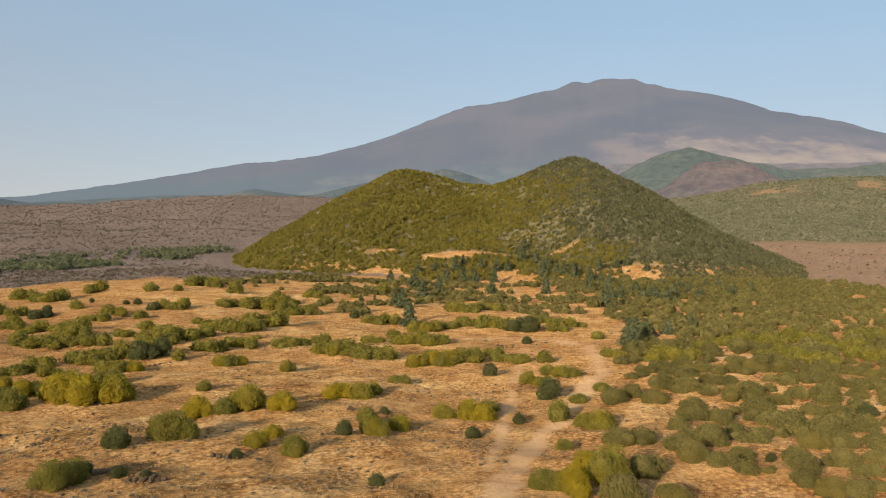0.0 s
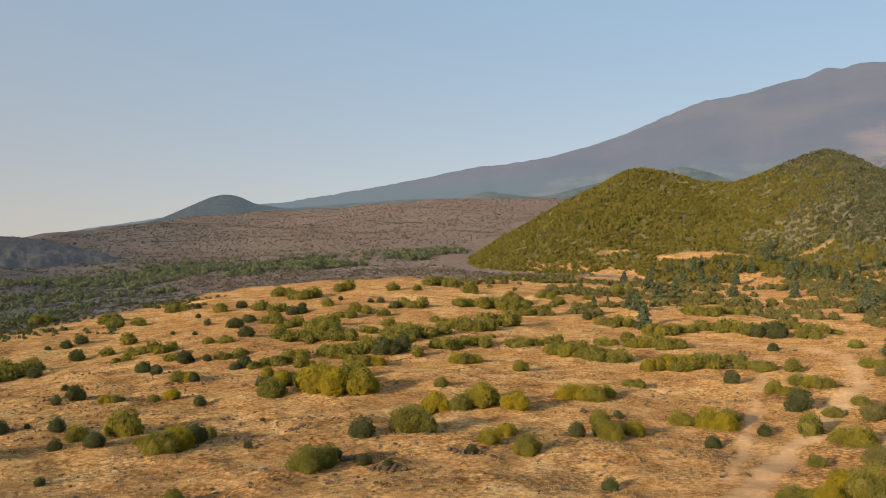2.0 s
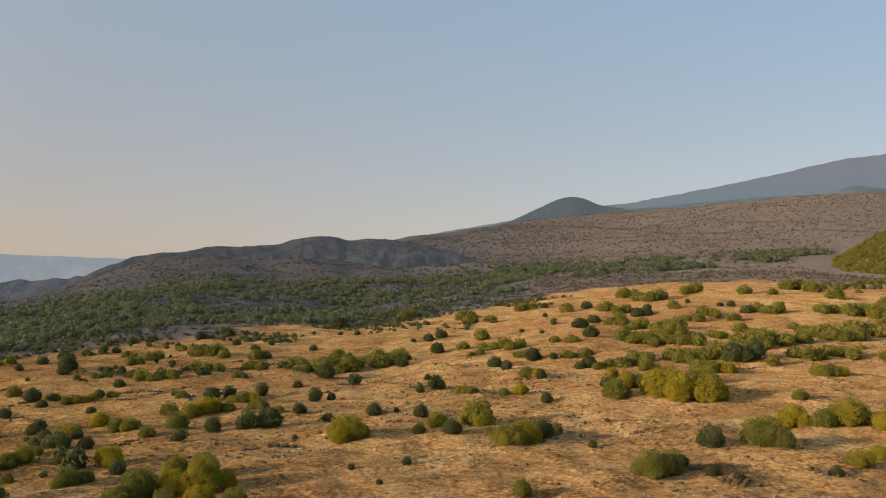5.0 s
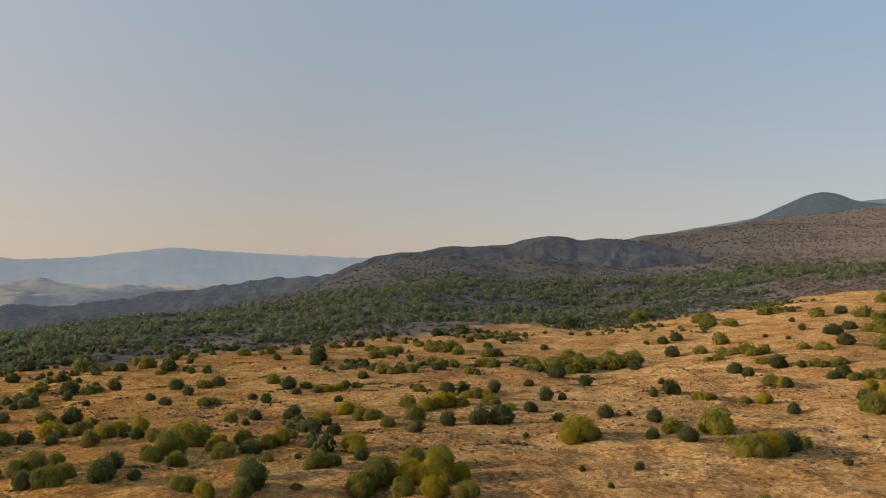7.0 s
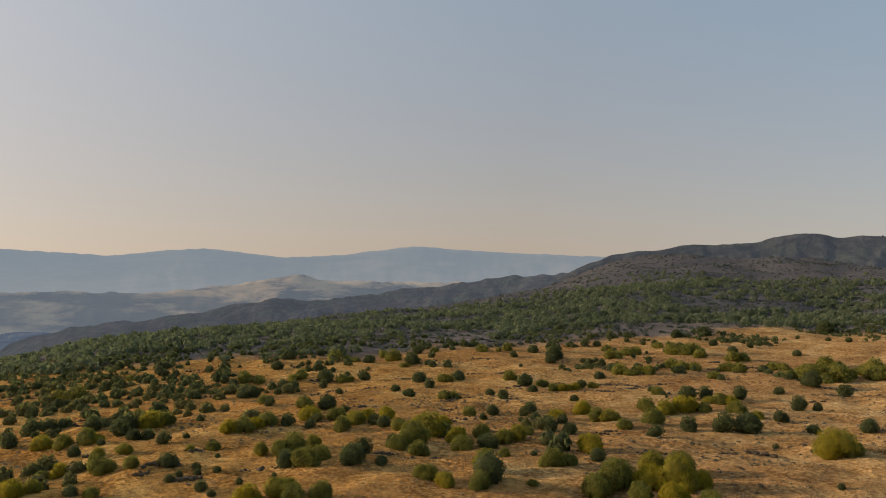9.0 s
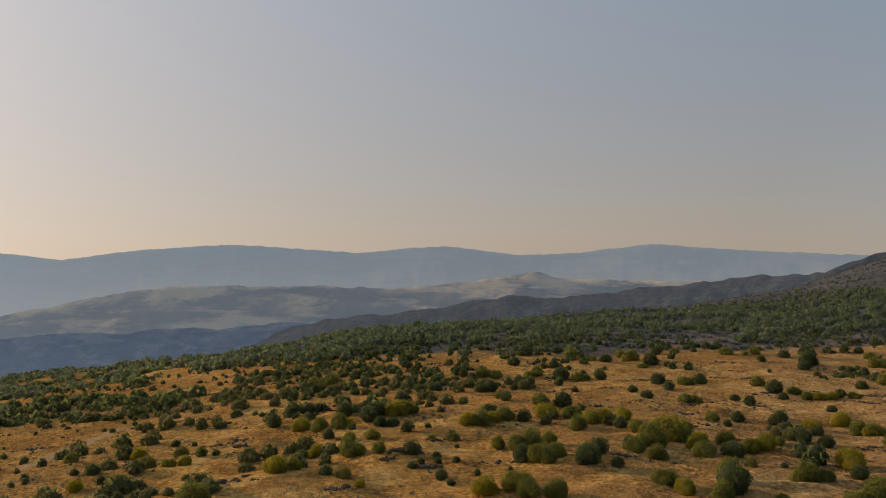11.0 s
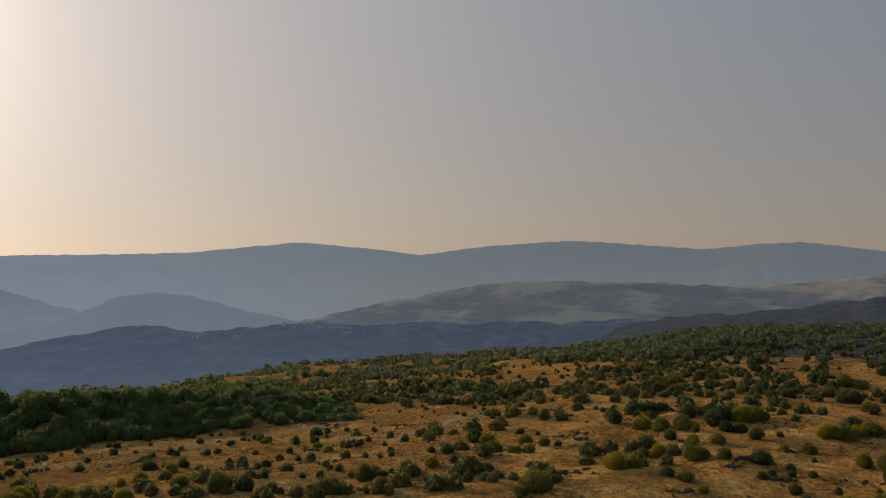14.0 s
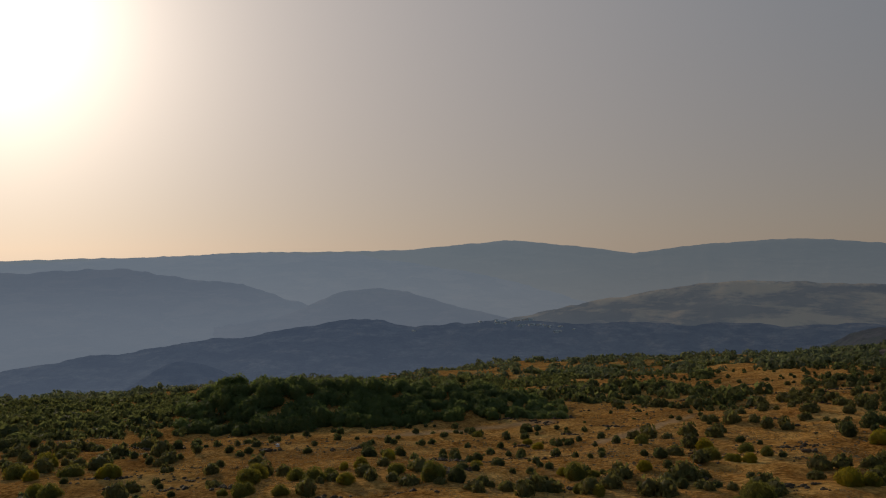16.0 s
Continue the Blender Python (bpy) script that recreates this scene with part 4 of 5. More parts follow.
BROOM_L = [(60, 194, 5.4), (43, 137, 3.8), (32, 101, 4.9), (47, 144, 5.0), (30, 91, 3.8), (39, 117, 4.9), (67, 198, 6.9), (53, 154, 6.5), (45, 131, 4.6), (38, 109, 3.4), (34, 96, 3.4), (50, 137, 5.8), (44, 119, 4.2), (73, 197, 8.3), (48, 130, 5.5), (60, 157, 6.7), (40, 105, 3.7), (34, 88, 2.2), (69, 173, 7.4), (51, 128, 5.4), (42, 105, 2.3), (62, 150, 5.4), (87, 204, 8.8), (62, 146, 4.2), (36, 84, 4.2), (38, 88, 5.1), (73, 165, 7.2), (53, 121, 4.8), (44, 100, 5.1), (38, 82, 4.7), (57, 122, 4.4), (90, 190, 8.3), (48, 101, 5.2)]
BROOM_M = [(75, 156, 6.9), (44, 93, 5.4), (65, 132, 4.9), (107, 213, 9.4), (40, 81, 4.2), (87, 172, 7.7), (77, 151, 5.6), (54, 105, 4.7), (49, 95, 4.2), (43, 83, 3.1)]
BROOM_PLACES = BROOM_A + BROOM_B + BROOM_C + BROOM_D + BROOM_E + BROOM_F + BROOM_G + BROOM_H + BROOM_I + BROOM_J + BROOM_K + BROOM_L + BROOM_M
OAK_A = [(-82, -144, 4.4), (-84, -142, 4.4), (-62, -97, 1.5), (-61, -87, 1.4), (-59, -79, 1.2), (-81, -105, 1.8), (-68, -87, 1.3), (-104, -134, 2.3), (-67, -85, 1.0), (-63, -78, 1.1), (-75, -93, 1.4), (-96, -117, 2.2), (-89, -104, 1.8), (-71, -81, 0.9), (-78, -88, 1.6), (-81, -90, 1.6), (-93, -101, 1.8), (-95, -99, 1.8), (-100, -91, 1.8), (-105, -83, 2.2), (-103, -81, 3.0), (-104, -76, 2.1), (-87, -62, 1.0), (-85, -56, 1.9), (-113, -74, 1.6), (-107, -68, 2.4), (-84, -53, 2.6), (-90, -56, 2.0), (-107, -64, 2.1), (-90, -54, 1.3), (-97, -55, 2.1), (-123, -69, 1.5), (-113, -62, 1.4)]
OAK_B = [(-94, -51, 1.1), (-138, -72, 2.9), (-95, -49, 1.4), (-93, -46, 1.2), (-127, -58, 1.3), (-130, -58, 1.5), (-109, -47, 1.1), (-125, -53, 1.1), (-99, -41, 1.1), (-111, -46, 1.3), (-93, -34, 0.8), (-114, -41, 1.5), (-116, -40, 1.0), (-112, -38, 2.4), (-103, -34, 1.6), (-102, -32, 0.7), (-93, -29, 1.6), (-127, -38, 1.4), (-139, -39, 1.7), (-150, -42, 1.2), (-157, -39, 1.9), (-131, -32, 1.8), (-130, -29, 1.1), (-116, -23, 1.4), (-137, -18, 3.2), (-228, -29, 3.8), (-184, -22, 2.5), (-173, -19, 2.8), (-148, -16, 4.0), (-228, -24, 3.1), (-150, -14, 3.0), (-205, -19, 1.9), (-180, -16, 1.9)]
OAK_C = [(-188, -14, 2.3), (-97, -7, 1.6), (-117, -8, 1.6), (-163, -9, 2.4), (-215, -11, 2.2), (-142, -7, 2.8), (-123, -5, 1.2), (-207, -6, 5.5), (-134, -3, 3.1), (-137, -2, 3.6), (-129, -1, 2.2), (-129, 1, 2.1), (-159, 3, 3.2), (-119, 3, 2.0), (-183, 5, 2.7), (-97, 3, 1.2), (-103, 3, 2.4), (-171, 7, 2.3), (-99, 4, 0.9), (-123, 6, 1.0), (-101, 6, 1.1), (-174, 10, 2.8), (-93, 6, 1.4), (-140, 9, 1.3), (-99, 6, 0.9), (-91, 7, 0.9), (-108, 9, 0.7), (-116, 9, 1.1), (-98, 8, 0.9), (-93, 10, 0.8), (-169, 19, 2.5), (-170, 21, 2.9), (-95, 14, 0.6)]
OAK_D = [(-147, 21, 2.0), (-171, 26, 1.6), (-217, 33, 3.2), (-99, 16, 2.3), (-128, 21, 2.2), (-236, 39, 4.8), (-182, 30, 3.9), (-222, 42, 1.5), (-126, 24, 1.7), (-142, 30, 3.4), (-191, 40, 3.9), (-218, 46, 1.5), (-164, 37, 1.4), (-94, 22, 1.6), (-95, 23, 3.2), (-102, 26, 2.4), (-188, 48, 2.8), (-220, 58, 3.3), (-94, 26, 1.4), (-121, 34, 2.3), (-106, 31, 1.8), (-162, 48, 2.0), (-156, 49, 2.4), (-211, 67, 4.1), (-236, 77, 3.6), (-180, 59, 3.5), (-170, 58, 2.6), (-177, 67, 3.5), (-83, 35, 3.6), (-102, 43, 2.6), (-121, 50, 1.2), (-149, 63, 1.9), (-129, 55, 2.4)]
OAK_E = [(-145, 64, 2.1), (-215, 98, 2.2), (-118, 55, 0.9), (-193, 90, 1.1), (-125, 59, 2.0), (-127, 61, 2.3), (-161, 76, 3.0), (-161, 76, 3.6), (-153, 74, 2.0), (-221, 107, 3.3), (-119, 58, 1.9), (-204, 104, 3.4), (-108, 55, 2.3), (-208, 107, 4.7), (-226, 116, 4.7), (-114, 60, 1.7), (-106, 57, 2.2), (-134, 73, 1.6), (-153, 85, 2.1), (-235, 132, 3.2), (-192, 109, 2.7), (-88, 51, 1.9), (-233, 135, 2.9), (-170, 99, 2.6), (-140, 93, 1.3), (-98, 66, 2.2), (-208, 143, 1.7), (-238, 168, 3.9), (-130, 94, 3.2), (-102, 74, 2.5), (-238, 179, 5.0), (-130, 98, 3.0), (-215, 165, 2.9)]
OAK_F = [(-99, 78, 2.9), (-201, 161, 3.1), (-129, 105, 2.8), (-98, 81, 4.2), (-89, 78, 0.9), (-137, 121, 2.2), (-105, 93, 2.3), (-113, 104, 2.9), (-190, 174, 2.4), (-220, 202, 1.6), (-142, 134, 4.1), (-94, 89, 1.9), (-111, 106, 1.6), (-237, 230, 6.6), (-208, 203, 1.9), (-68, 68, 0.8), (-129, 130, 3.1), (-203, 206, 2.3), (-91, 96, 2.6), (-60, 64, 0.7), (-89, 99, 0.9), (-65, 74, 1.2), (-140, 158, 3.5), (-170, 197, 1.7), (-84, 99, 2.6), (-74, 87, 1.7), (-102, 120, 1.9), (-115, 138, 1.7), (-167, 201, 3.5), (-103, 126, 3.2), (-149, 183, 3.9), (-167, 207, 4.4), (-70, 89, 2.6)]
OAK_G = [(-111, 157, 3.8), (-105, 153, 2.5), (-144, 218, 1.7), (-106, 165, 3.9), (-59, 94, 3.3), (-90, 143, 2.2), (-131, 209, 1.6), (-75, 121, 2.1), (-156, 251, 2.0), (-175, 281, 3.1), (-101, 166, 2.0), (-141, 232, 2.5), (-128, 226, 5.2), (-89, 159, 4.2), (-157, 282, 4.3), (-108, 196, 4.5), (-51, 93, 1.1), (-129, 236, 4.5), (-59, 112, 0.8), (-72, 138, 3.6), (-125, 262, 6.8), (-129, 275, 3.0), (-38, 90, 1.4), (-127, 305, 2.2), (-39, 101, 3.2), (-34, 88, 1.6), (-112, 298, 2.5), (-109, 301, 3.0), (-31, 88, 1.2), (-61, 176, 6.2), (-96, 280, 4.7), (-24, 98, 1.5), (-13, 111, 2.2)]
OAK_H = [(-27, 258, 3.1), (-7, 89, 1.8), (-9, 128, 1.4), (4, 114, 2.1), (9, 162, 3.0), (22, 236, 7.1), (11, 122, 2.0), (21, 211, 2.8), (22, 184, 1.9), (18, 141, 4.0), (37, 95, 1.7), (57, 118, 2.2), (61, 121, 4.0)]
OAK_PLACES = OAK_A + OAK_B + OAK_C + OAK_D + OAK_E + OAK_F + OAK_G + OAK_H
CONIFER_A = [(-30, 309, 4.6), (-25, 309, 4.2), (-28, 450, 10.6), (-17, 299, 6.0), (-14, 293, 8.9), (-10, 250, 8.7), (-14, 413, 11.1), (-16, 540, 8.7), (-8, 339, 10.2), (-5, 543, 9.1), (-2, 382, 8.9), (2, 506, 10.2), (8, 539, 10.8), (13, 550, 8.8), (12, 500, 11.7), (17, 448, 9.0), (24, 542, 8.7), (22, 377, 8.1), (30, 498, 10.0), (34, 534, 9.3), (41, 533, 9.0), (50, 573, 9.2), (53, 562, 12.1), (58, 601, 10.5), (61, 555, 10.5), (61, 513, 12.1), (46, 376, 8.1), (67, 538, 10.2), (69, 515, 8.7), (73, 511, 10.4), (77, 498, 10.1), (79, 501, 10.2), (67, 388, 8.4)]
CONIFER_B = [(85, 488, 9.9), (94, 508, 8.7), (80, 428, 8.2), (59, 306, 8.8), (69, 353, 9.6), (90, 455, 8.1), (67, 334, 8.7), (105, 510, 8.7), (75, 356, 7.3), (112, 513, 8.8), (43, 195, 8.3), (85, 378, 7.8), (85, 371, 9.7), (49, 214, 7.6), (82, 346, 9.5), (50, 208, 8.3), (121, 501, 8.6), (90, 364, 8.0), (87, 344, 9.0), (107, 414, 7.5), (89, 335, 9.7), (58, 217, 5.7), (95, 346, 9.1), (112, 399, 7.8), (110, 377, 8.4), (69, 235, 5.9), (106, 349, 9.3), (126, 404, 7.9), (131, 401, 9.0), (125, 368, 6.8), (131, 379, 8.1), (156, 429, 7.9), (140, 382, 7.6)]
CONIFER_PLACES = CONIFER_A + CONIFER_B
BROOM_PLACES, OAK_PLACES = loosen(BROOM_PLACES, 7), loosen(OAK_PLACES, 8)
for places in (BROOM_PLACES, OAK_PLACES):
    places.sort(key=lambda p: math.hypot(p[0], p[1]))
for close, distant, places, seed in ((BROOMS, FAR_BROOMS, BROOM_PLACES[:300], 1), (OAKS, FAR_OAKS, OAK_PLACES[:300], 2)):
    aside = [p for p in places if close is BROOMS and p[0] > 0.2 * p[1] > 0]
    places = [p for p in places if p not in aside]
    set_out(close, [p for p in places if math.hypot(p[0], p[1]) < 118], seed)
    set_out(distant, [p for p in places if math.hypot(p[0], p[1]) >= 118], seed + 5)
    set_out(THICKET_BROOMS, aside, seed + 9, 1.15)
set_out(CONIFERS, [(x, y, 1.1 * h) for x, y, h in CONIFER_PLACES], 3, 0.85)
SHEET = (-103.6, -101.1, 45)


# ---- thickets, woods and scrub ----
def templates(kind, count, seed):
    out = []
    for k in range(count):
        rng = np.random.default_rng(seed + k)
        v, f = crown(rng, *kind)
        out.append((v / max(np.ptp(v[:, 0]), np.ptp(v[:, 1])), f))
    return out


def spread_plants(name, label, category, kinds, x, y, width, mat, seed, tall=1.0, sink=0.06):
    """One mesh of many plants, each a turned and scaled copy of one of the kinds."""
    rng = np.random.default_rng(seed)
    z = land(x, y)
    which = rng.integers(0, len(kinds), len(x))
    turn = rng.uniform(0, 2 * math.pi, len(x))
    lift = rng.uniform(0.8, 1.2, len(x)) * tall
    vs, fs, off = [], [], 0
    for k, (v, f) in enumerate(kinds):
        i = np.nonzero(which == k)[0]
        if not len(i):
            continue
        c, s, w = np.cos(turn[i])[:, None], np.sin(turn[i])[:, None], width[i][:, None]
        px = x[i][:, None] + w * (c * v[:, 0] - s * v[:, 1])
        py = y[i][:, None] + w * (s * v[:, 0] + c * v[:, 1])
        pz = z[i][:, None] + w * (lift[i][:, None] * v[:, 2] - sink)
        vs.append(np.stack([px, py, pz], 2).reshape(-1, 3))
        fs.append((f[None] + (off + np.arange(len(i)) * len(v))[:, None, None]).reshape(-1, 4))
        off += len(i) * len(v)
    ob = new(name, mixed_mesh(name, np.concatenate(vs), np.concatenate(fs), mat))
    return tagged(ob, label, category, kind="stuff")


def sector(rng, n, az0, az1, r0, r1):
    """Even random places in a ring sector."""
    a = np.radians(rng.uniform(az0, az1, n))
    r = np.sqrt(rng.uniform(r0 * r0, r1 * r1, n))
    return r * np.sin(a), r * np.cos(a), np.degrees(a), r


def clear_of(x, y, width, taken, gap=0.8):
    """Which places stay clear of the bushes already set out."""
    ok = np.ones(len(x), bool)
    for tx, ty, tw in taken:
        ok &= np.hypot(x - tx, y - ty) > 0.5 * tw * gap + 0.3 * width
    return ok


NEAR = templates((4, 1700, 0.043, 1.15, 0.28, 1.5, 0.0, 0.5), 8, 415)
MID = templates((3, 155, 0.15, 1.1, 0.24, 1.2, 0.0, 0.5), 8, 420)
DENSE = templates((3, 420, 0.085, 1.1, 0.26, 1.2, 0.0, 0.5), 6, 425)
LIGHT = templates((2, 110, 0.165, 1.05, 0.2, 1.2), 6, 430)
TREE = templates((2, 46, 0.25, 1.1, 0.17, 1.0, 0.0, 0.4, False), 10, 440)
DOME = templates((1, 32, 0.33, 0.95, 0.2, 1.0, 0.0, 0.4, False), 8, 436)
SMALL = templates((1, 11, 0.56, 0.85, 0.2, 1.0, 0.0, 0.5, False), 8, 450)
TAKEN = BROOM_PLACES + OAK_PLACES


def farther_bushes():
    """The last few bushes, farthest out."""
    for name, places, mat, label, seed in (("far_broom", BROOM_PLACES[300:], BROOM, "rounded olive broom bushes far out on dry grass", 71), ("far_oak", OAK_PLACES[300:], OAK, "dark evergreen shrubs far out on dry grass", 72)):
        if places:
            x, y, w = (np.array(c) for c in zip(*places))
            spread_plants(name, label, "bush", DENSE, x, y, 1.1 * w, mat, seed, 0.85)


def hill_cover():
    rng = np.random.default_rng(11)
    n = 52000
    x, y = rng.uniform(-250, 350, n), rng.uniform(480, 1010, n)
    h = hill_height(x, y)
    w = rng.uniform(2.5, 4.6, n) * (0.8 + 0.4 * (fbm(x, y, 60, 2, 31.0) + 0.5))
    bare = fbm(x, y, 13, 3, 33.0) + 0.10 * smooth((610 - y) / 60)
    ok = (h > land(x, y) - 0.5) & (h > 1) & (bare < np.where(x > 40, 0.9, 0.72)) & (foot_grass(x, y) < 0.25 + 0.5 * rng.random(n)) & (y < 885 + 12 * np.sin(x) + 0.9 * np.clip(np.abs(x - 45) - 80, 0, 140))
    # Places right of a wavering line take the browner leaf colour.
    dry = x + 60 * fbm(x, y, 50, 3, 35.0) + rng.normal(0, 22, n) > 95
    for side, mat, label in ((~dry, HILL, "dense yellow-green broom thicket over the cone"), (dry, HILL_BROWN, "dense brownish-green scrub over the cone's far shoulder")):
        i = ok & side
        spread_plants("hill_broom", label, "thicket", SMALL, x[i], y[i], w[i], mat, 12, 1.1)


def right_thicket():
    rng = np.random.default_rng(21)
    near, far = sector(rng, 1100, 4, 33, 92, 210), sector(rng, 4200, 2, 33, 200, 640)
    x, y, az, r = (np.concatenate(q) for q in zip(near, far))
    w = rng.uniform(3.0, 6.4, len(x))
    dense = smooth((az - 8 + 0.022 * (r - 260)) / 8) * (0.8 + fbm(x, y, 48, 3, 41.0))
    ok = (dense > np.where(r < 205, 0.34, 0.40)) & clear_of(x, y, w, TAKEN, 1.1) & (hill_height(x, y) < 4) & (lava_share(x, y) < 0.6) & (track_share(x, y) < 0.2)
    for side, kinds in ((r < 205, NEAR), (r >= 205, MID)):
        i = np.nonzero(ok & side)[0]
        kept = []
        for k in i:
            if all(math.hypot(x[k] - x[q], y[k] - y[q]) > 0.37 * (w[k] + w[q]) for q in kept):
                kept.append(k)
        spread_plants("broom_thicket", "olive broom thicket between patches of dry grass", "thicket", kinds, x[kept], y[kept], w[kept], THICKET_BROOM, 22, 0.82)


def cone_foot():
    rng = np.random.default_rng(25)
    x, y, az, r = sector(rng, 4200, -17, 24, 260, 640)
    w = rng.uniform(2.4, 5.0, len(x))
    thick = smooth((r - 270) / 150) * 0.72 + fbm(x, y, 34, 3, 43.0) + 0.18 * smooth((az - 0) / 10)
    ok = (thick > 0.47) & (foot_grass(x, y) < 0.3) & clear_of(x, y, w, TAKEN) & (hill_height(x, y) < 9) & (lava_share(x, y) < 0.5)
    spread_plants("foot_broom", "scattered olive broom at the foot of the cone", "thicket", LIGHT, x[ok], y[ok], w[ok], THICKET_BROOM, 26, 0.9)


WOODS_B = [-155, -135, -120, -100, -85, -70, -55, -45, -34, -27, -19, -16, -14]
WOODS_IN = [330, 330, 330, 275, 240, 275, 315, 360, 470, 560, 655, 760, 800]
WOODS_OUT = [640, 640, 640, 560, 520, 540, 560, 610, 640, 680, 745, 810, 800]


def lava_woods():
    rng = np.random.default_rng(31)
    x, y, az, r = sector(rng, 38000, -155, -14, 215, 850)
    w = rng.uniform(2.2, 5.0, len(x)) * (1 + 0.4 * smooth((az + 40) / 12))
    inner = around(az, WOODS_B, WOODS_IN) + 50 * fbm(x, y, 50, 3, 51.0)
    outer = around(az, WOODS_B, WOODS_OUT) + 110 * fbm(x, y, 90, 3, 53.0)
    gaps = fbm(x, y, 38, 3, 55.0)
    side = smooth((-92 - az) / 14)
    w = w * (1 + 0.3 * side)
    ok = (rng.random(len(x)) > 0.62 * side) & (r > inner) & (rng.random(len(x)) < smooth((outer + 110 - r) / 190)) & (gaps < 0.02 - 0.09 * side + 0.2 * smooth((r - inner) / 90)) & clear_of(x, y, w, TAKEN)
    spread_plants("evergreen_wood", "low dark green evergreen wood on old lava", "wood", TREE, x[ok], y[ok], w[ok], WOOD, 32)


def rim_scrub():
    rng = np.random.default_rng(35)
    x, y, az, r = sector(rng, 22000, -155, -30, 105, 420)
    w = rng.uniform(0.6, 2.2, len(x)) * (0.7 + 0.6 * rng.random(len(x)))
    edge = around(az, BEARING, RIM_R)
    thick = smooth((r / edge - 0.55) / 0.5) * (0.36 + 0.17 * smooth((-70 - az) / 30) + 0.3 * smooth((-118 - az) / 12)) + 0.7 * fbm(x, y, 26, 3, 57.0)
    thick = thick - 0.10 * smooth((-108 - az) / 6) * smooth((r - 196) / 8) * smooth((310 - r) / 20)
    thick = thick - 0.04 * smooth((-132 - az) / 8) - 0.10 * smooth((-95 - az) / 12) * smooth((185 - r) / 20)
    open_side = smooth((-96 - az) / 8)
    w = w * (1 + 0.75 * open_side * smooth((r - 150) / 60))
    ok = (thick > 0.36 + 0.07 * open_side + 0.17 * smooth((-66 - az) / 10) * (1 - open_side)) & (r < edge * (1.35 + 0.5 * smooth((-100 - az) / 10))) & clear_of(x, y, w, TAKEN)
    spread_plants("rim_scrub", "small dark shrubs scattered towards the plateau rim", "shrub", DOME, x[ok], y[ok], w[ok], OAK, 36)


def grass_shrubs():
    """Knee-high to man-high evergreen shrubs between the larger bushes."""
    rng = np.random.default_rng(37)
    x, y, az, r = sector(rng, 3000, -155, -50, 92, 300)
    w = rng.uniform(1.0, 3.0, len(x)) * (1 - 0.4 * smooth((-92 - az) / 12))
    thick = 0.55 * fbm(x, y, 30, 3, 58.0) + 0.30 * smooth((-74 - az) / 28) + 0.22 * smooth((r - 130) / 90) + 0.1 * rng.random(len(x))
    ok = (thick > 0.36 + 0.08 * smooth((-95 - az) / 8) - 0.13 * smooth((-106 - az) / 10)) & clear_of(x, y, w, TAKEN) & ~((az < -112) & (r > 168) & ((r < 215) | (rng.random(len(x)) < 0.6)))
    spread_plants("evergreen_shrubs", "dark green evergreen shrubs dotted over dry grass", "shrub", LIGHT, x[ok], y[ok], w[ok], OAK, 38, 1.1)

    x, y, az, r = sector(rng, 1500, -155, -62, 92, 240)
    w = rng.uniform(1.3, 3.6, len(x))
    thick = 0.6 * fbm(x, y, 26, 3, 59.0) + 0.22 * smooth((-75 - az) / 30) + 0.15 * rng.random(len(x))
    ok = (thick > 0.30) & clear_of(x, y, w, TAKEN) & ~((az < -112) & (r > 166))
    spread_plants("broom_shrubs", "olive broom shrubs dotted over dry grass", "shrub", MID, x[ok], y[ok], w[ok], THICKET_BROOM, 39)


def lava_scrub():
    rng = np.random.default_rng(41)
    main, close, few = sector(rng, 54000, -88, 6, 400, 1560), sector(rng, 15000, -92, -10, 240, 600), sector(rng, 900, 6, 30, 560, 960)
    x, y, az, r = (np.concatenate(q) for q in zip(main, close, few))
    w = rng.uniform(1.4, 3.1, len(x)) * (0.8 + r / 3600)
    ok = (lava_share(x, y) > 0.5) & (hill_height(x, y) < 2) & (fbm(x, y, 16, 3, 61.0) < 0.42) & (r < around(az, CREST_B, CREST_R) + np.where(az < -36, -25, 30))
    ok &= rng.random(len(x)) < np.where(az < -40, 0.85, 1.0)
    # Left of this bearing the scrub takes the leaf colour with haze in it.
    grey = az + 6 * fbm(x, y, 120, 3, 67.0) < -33
    for side, mat, label in ((~grey, ASH_SCRUB, "dense grey-brown scrub and rubble on old lava"), (grey, GREY_SCRUB, "dark grey scrub and rubble on lava, haze in its colour")):
        i = ok & side
        spread_plants("lava_scrub", label, "scrub", SMALL, x[i], y[i], w[i], mat, 42, 0.75)


def plain_scrub():
    """The green plain past the cone, with bare fields towards its far end."""
    rng = np.random.default_rng(43)
    x, y, az, r = sector(rng, 17000, 8, 33, 930, 1830)
    w = rng.uniform(3.0, 7.0, len(x))
    field = fbm(x, y, 70, 3, 63.0) + 0.4 * field_share(x, y)
    ok = (scrub_share(x, y) > 0.5) & (hill_height(x, y) < 2) & (field < 0.56) & (r < around(az, CREST_B, CREST_R) + 20)
    spread_plants("plain_scrub", "hazy green scrub over the plain below the volcano", "scrub", SMALL, x[ok], y[ok], w[ok], PLAIN_SCRUB, 44, 0.8)


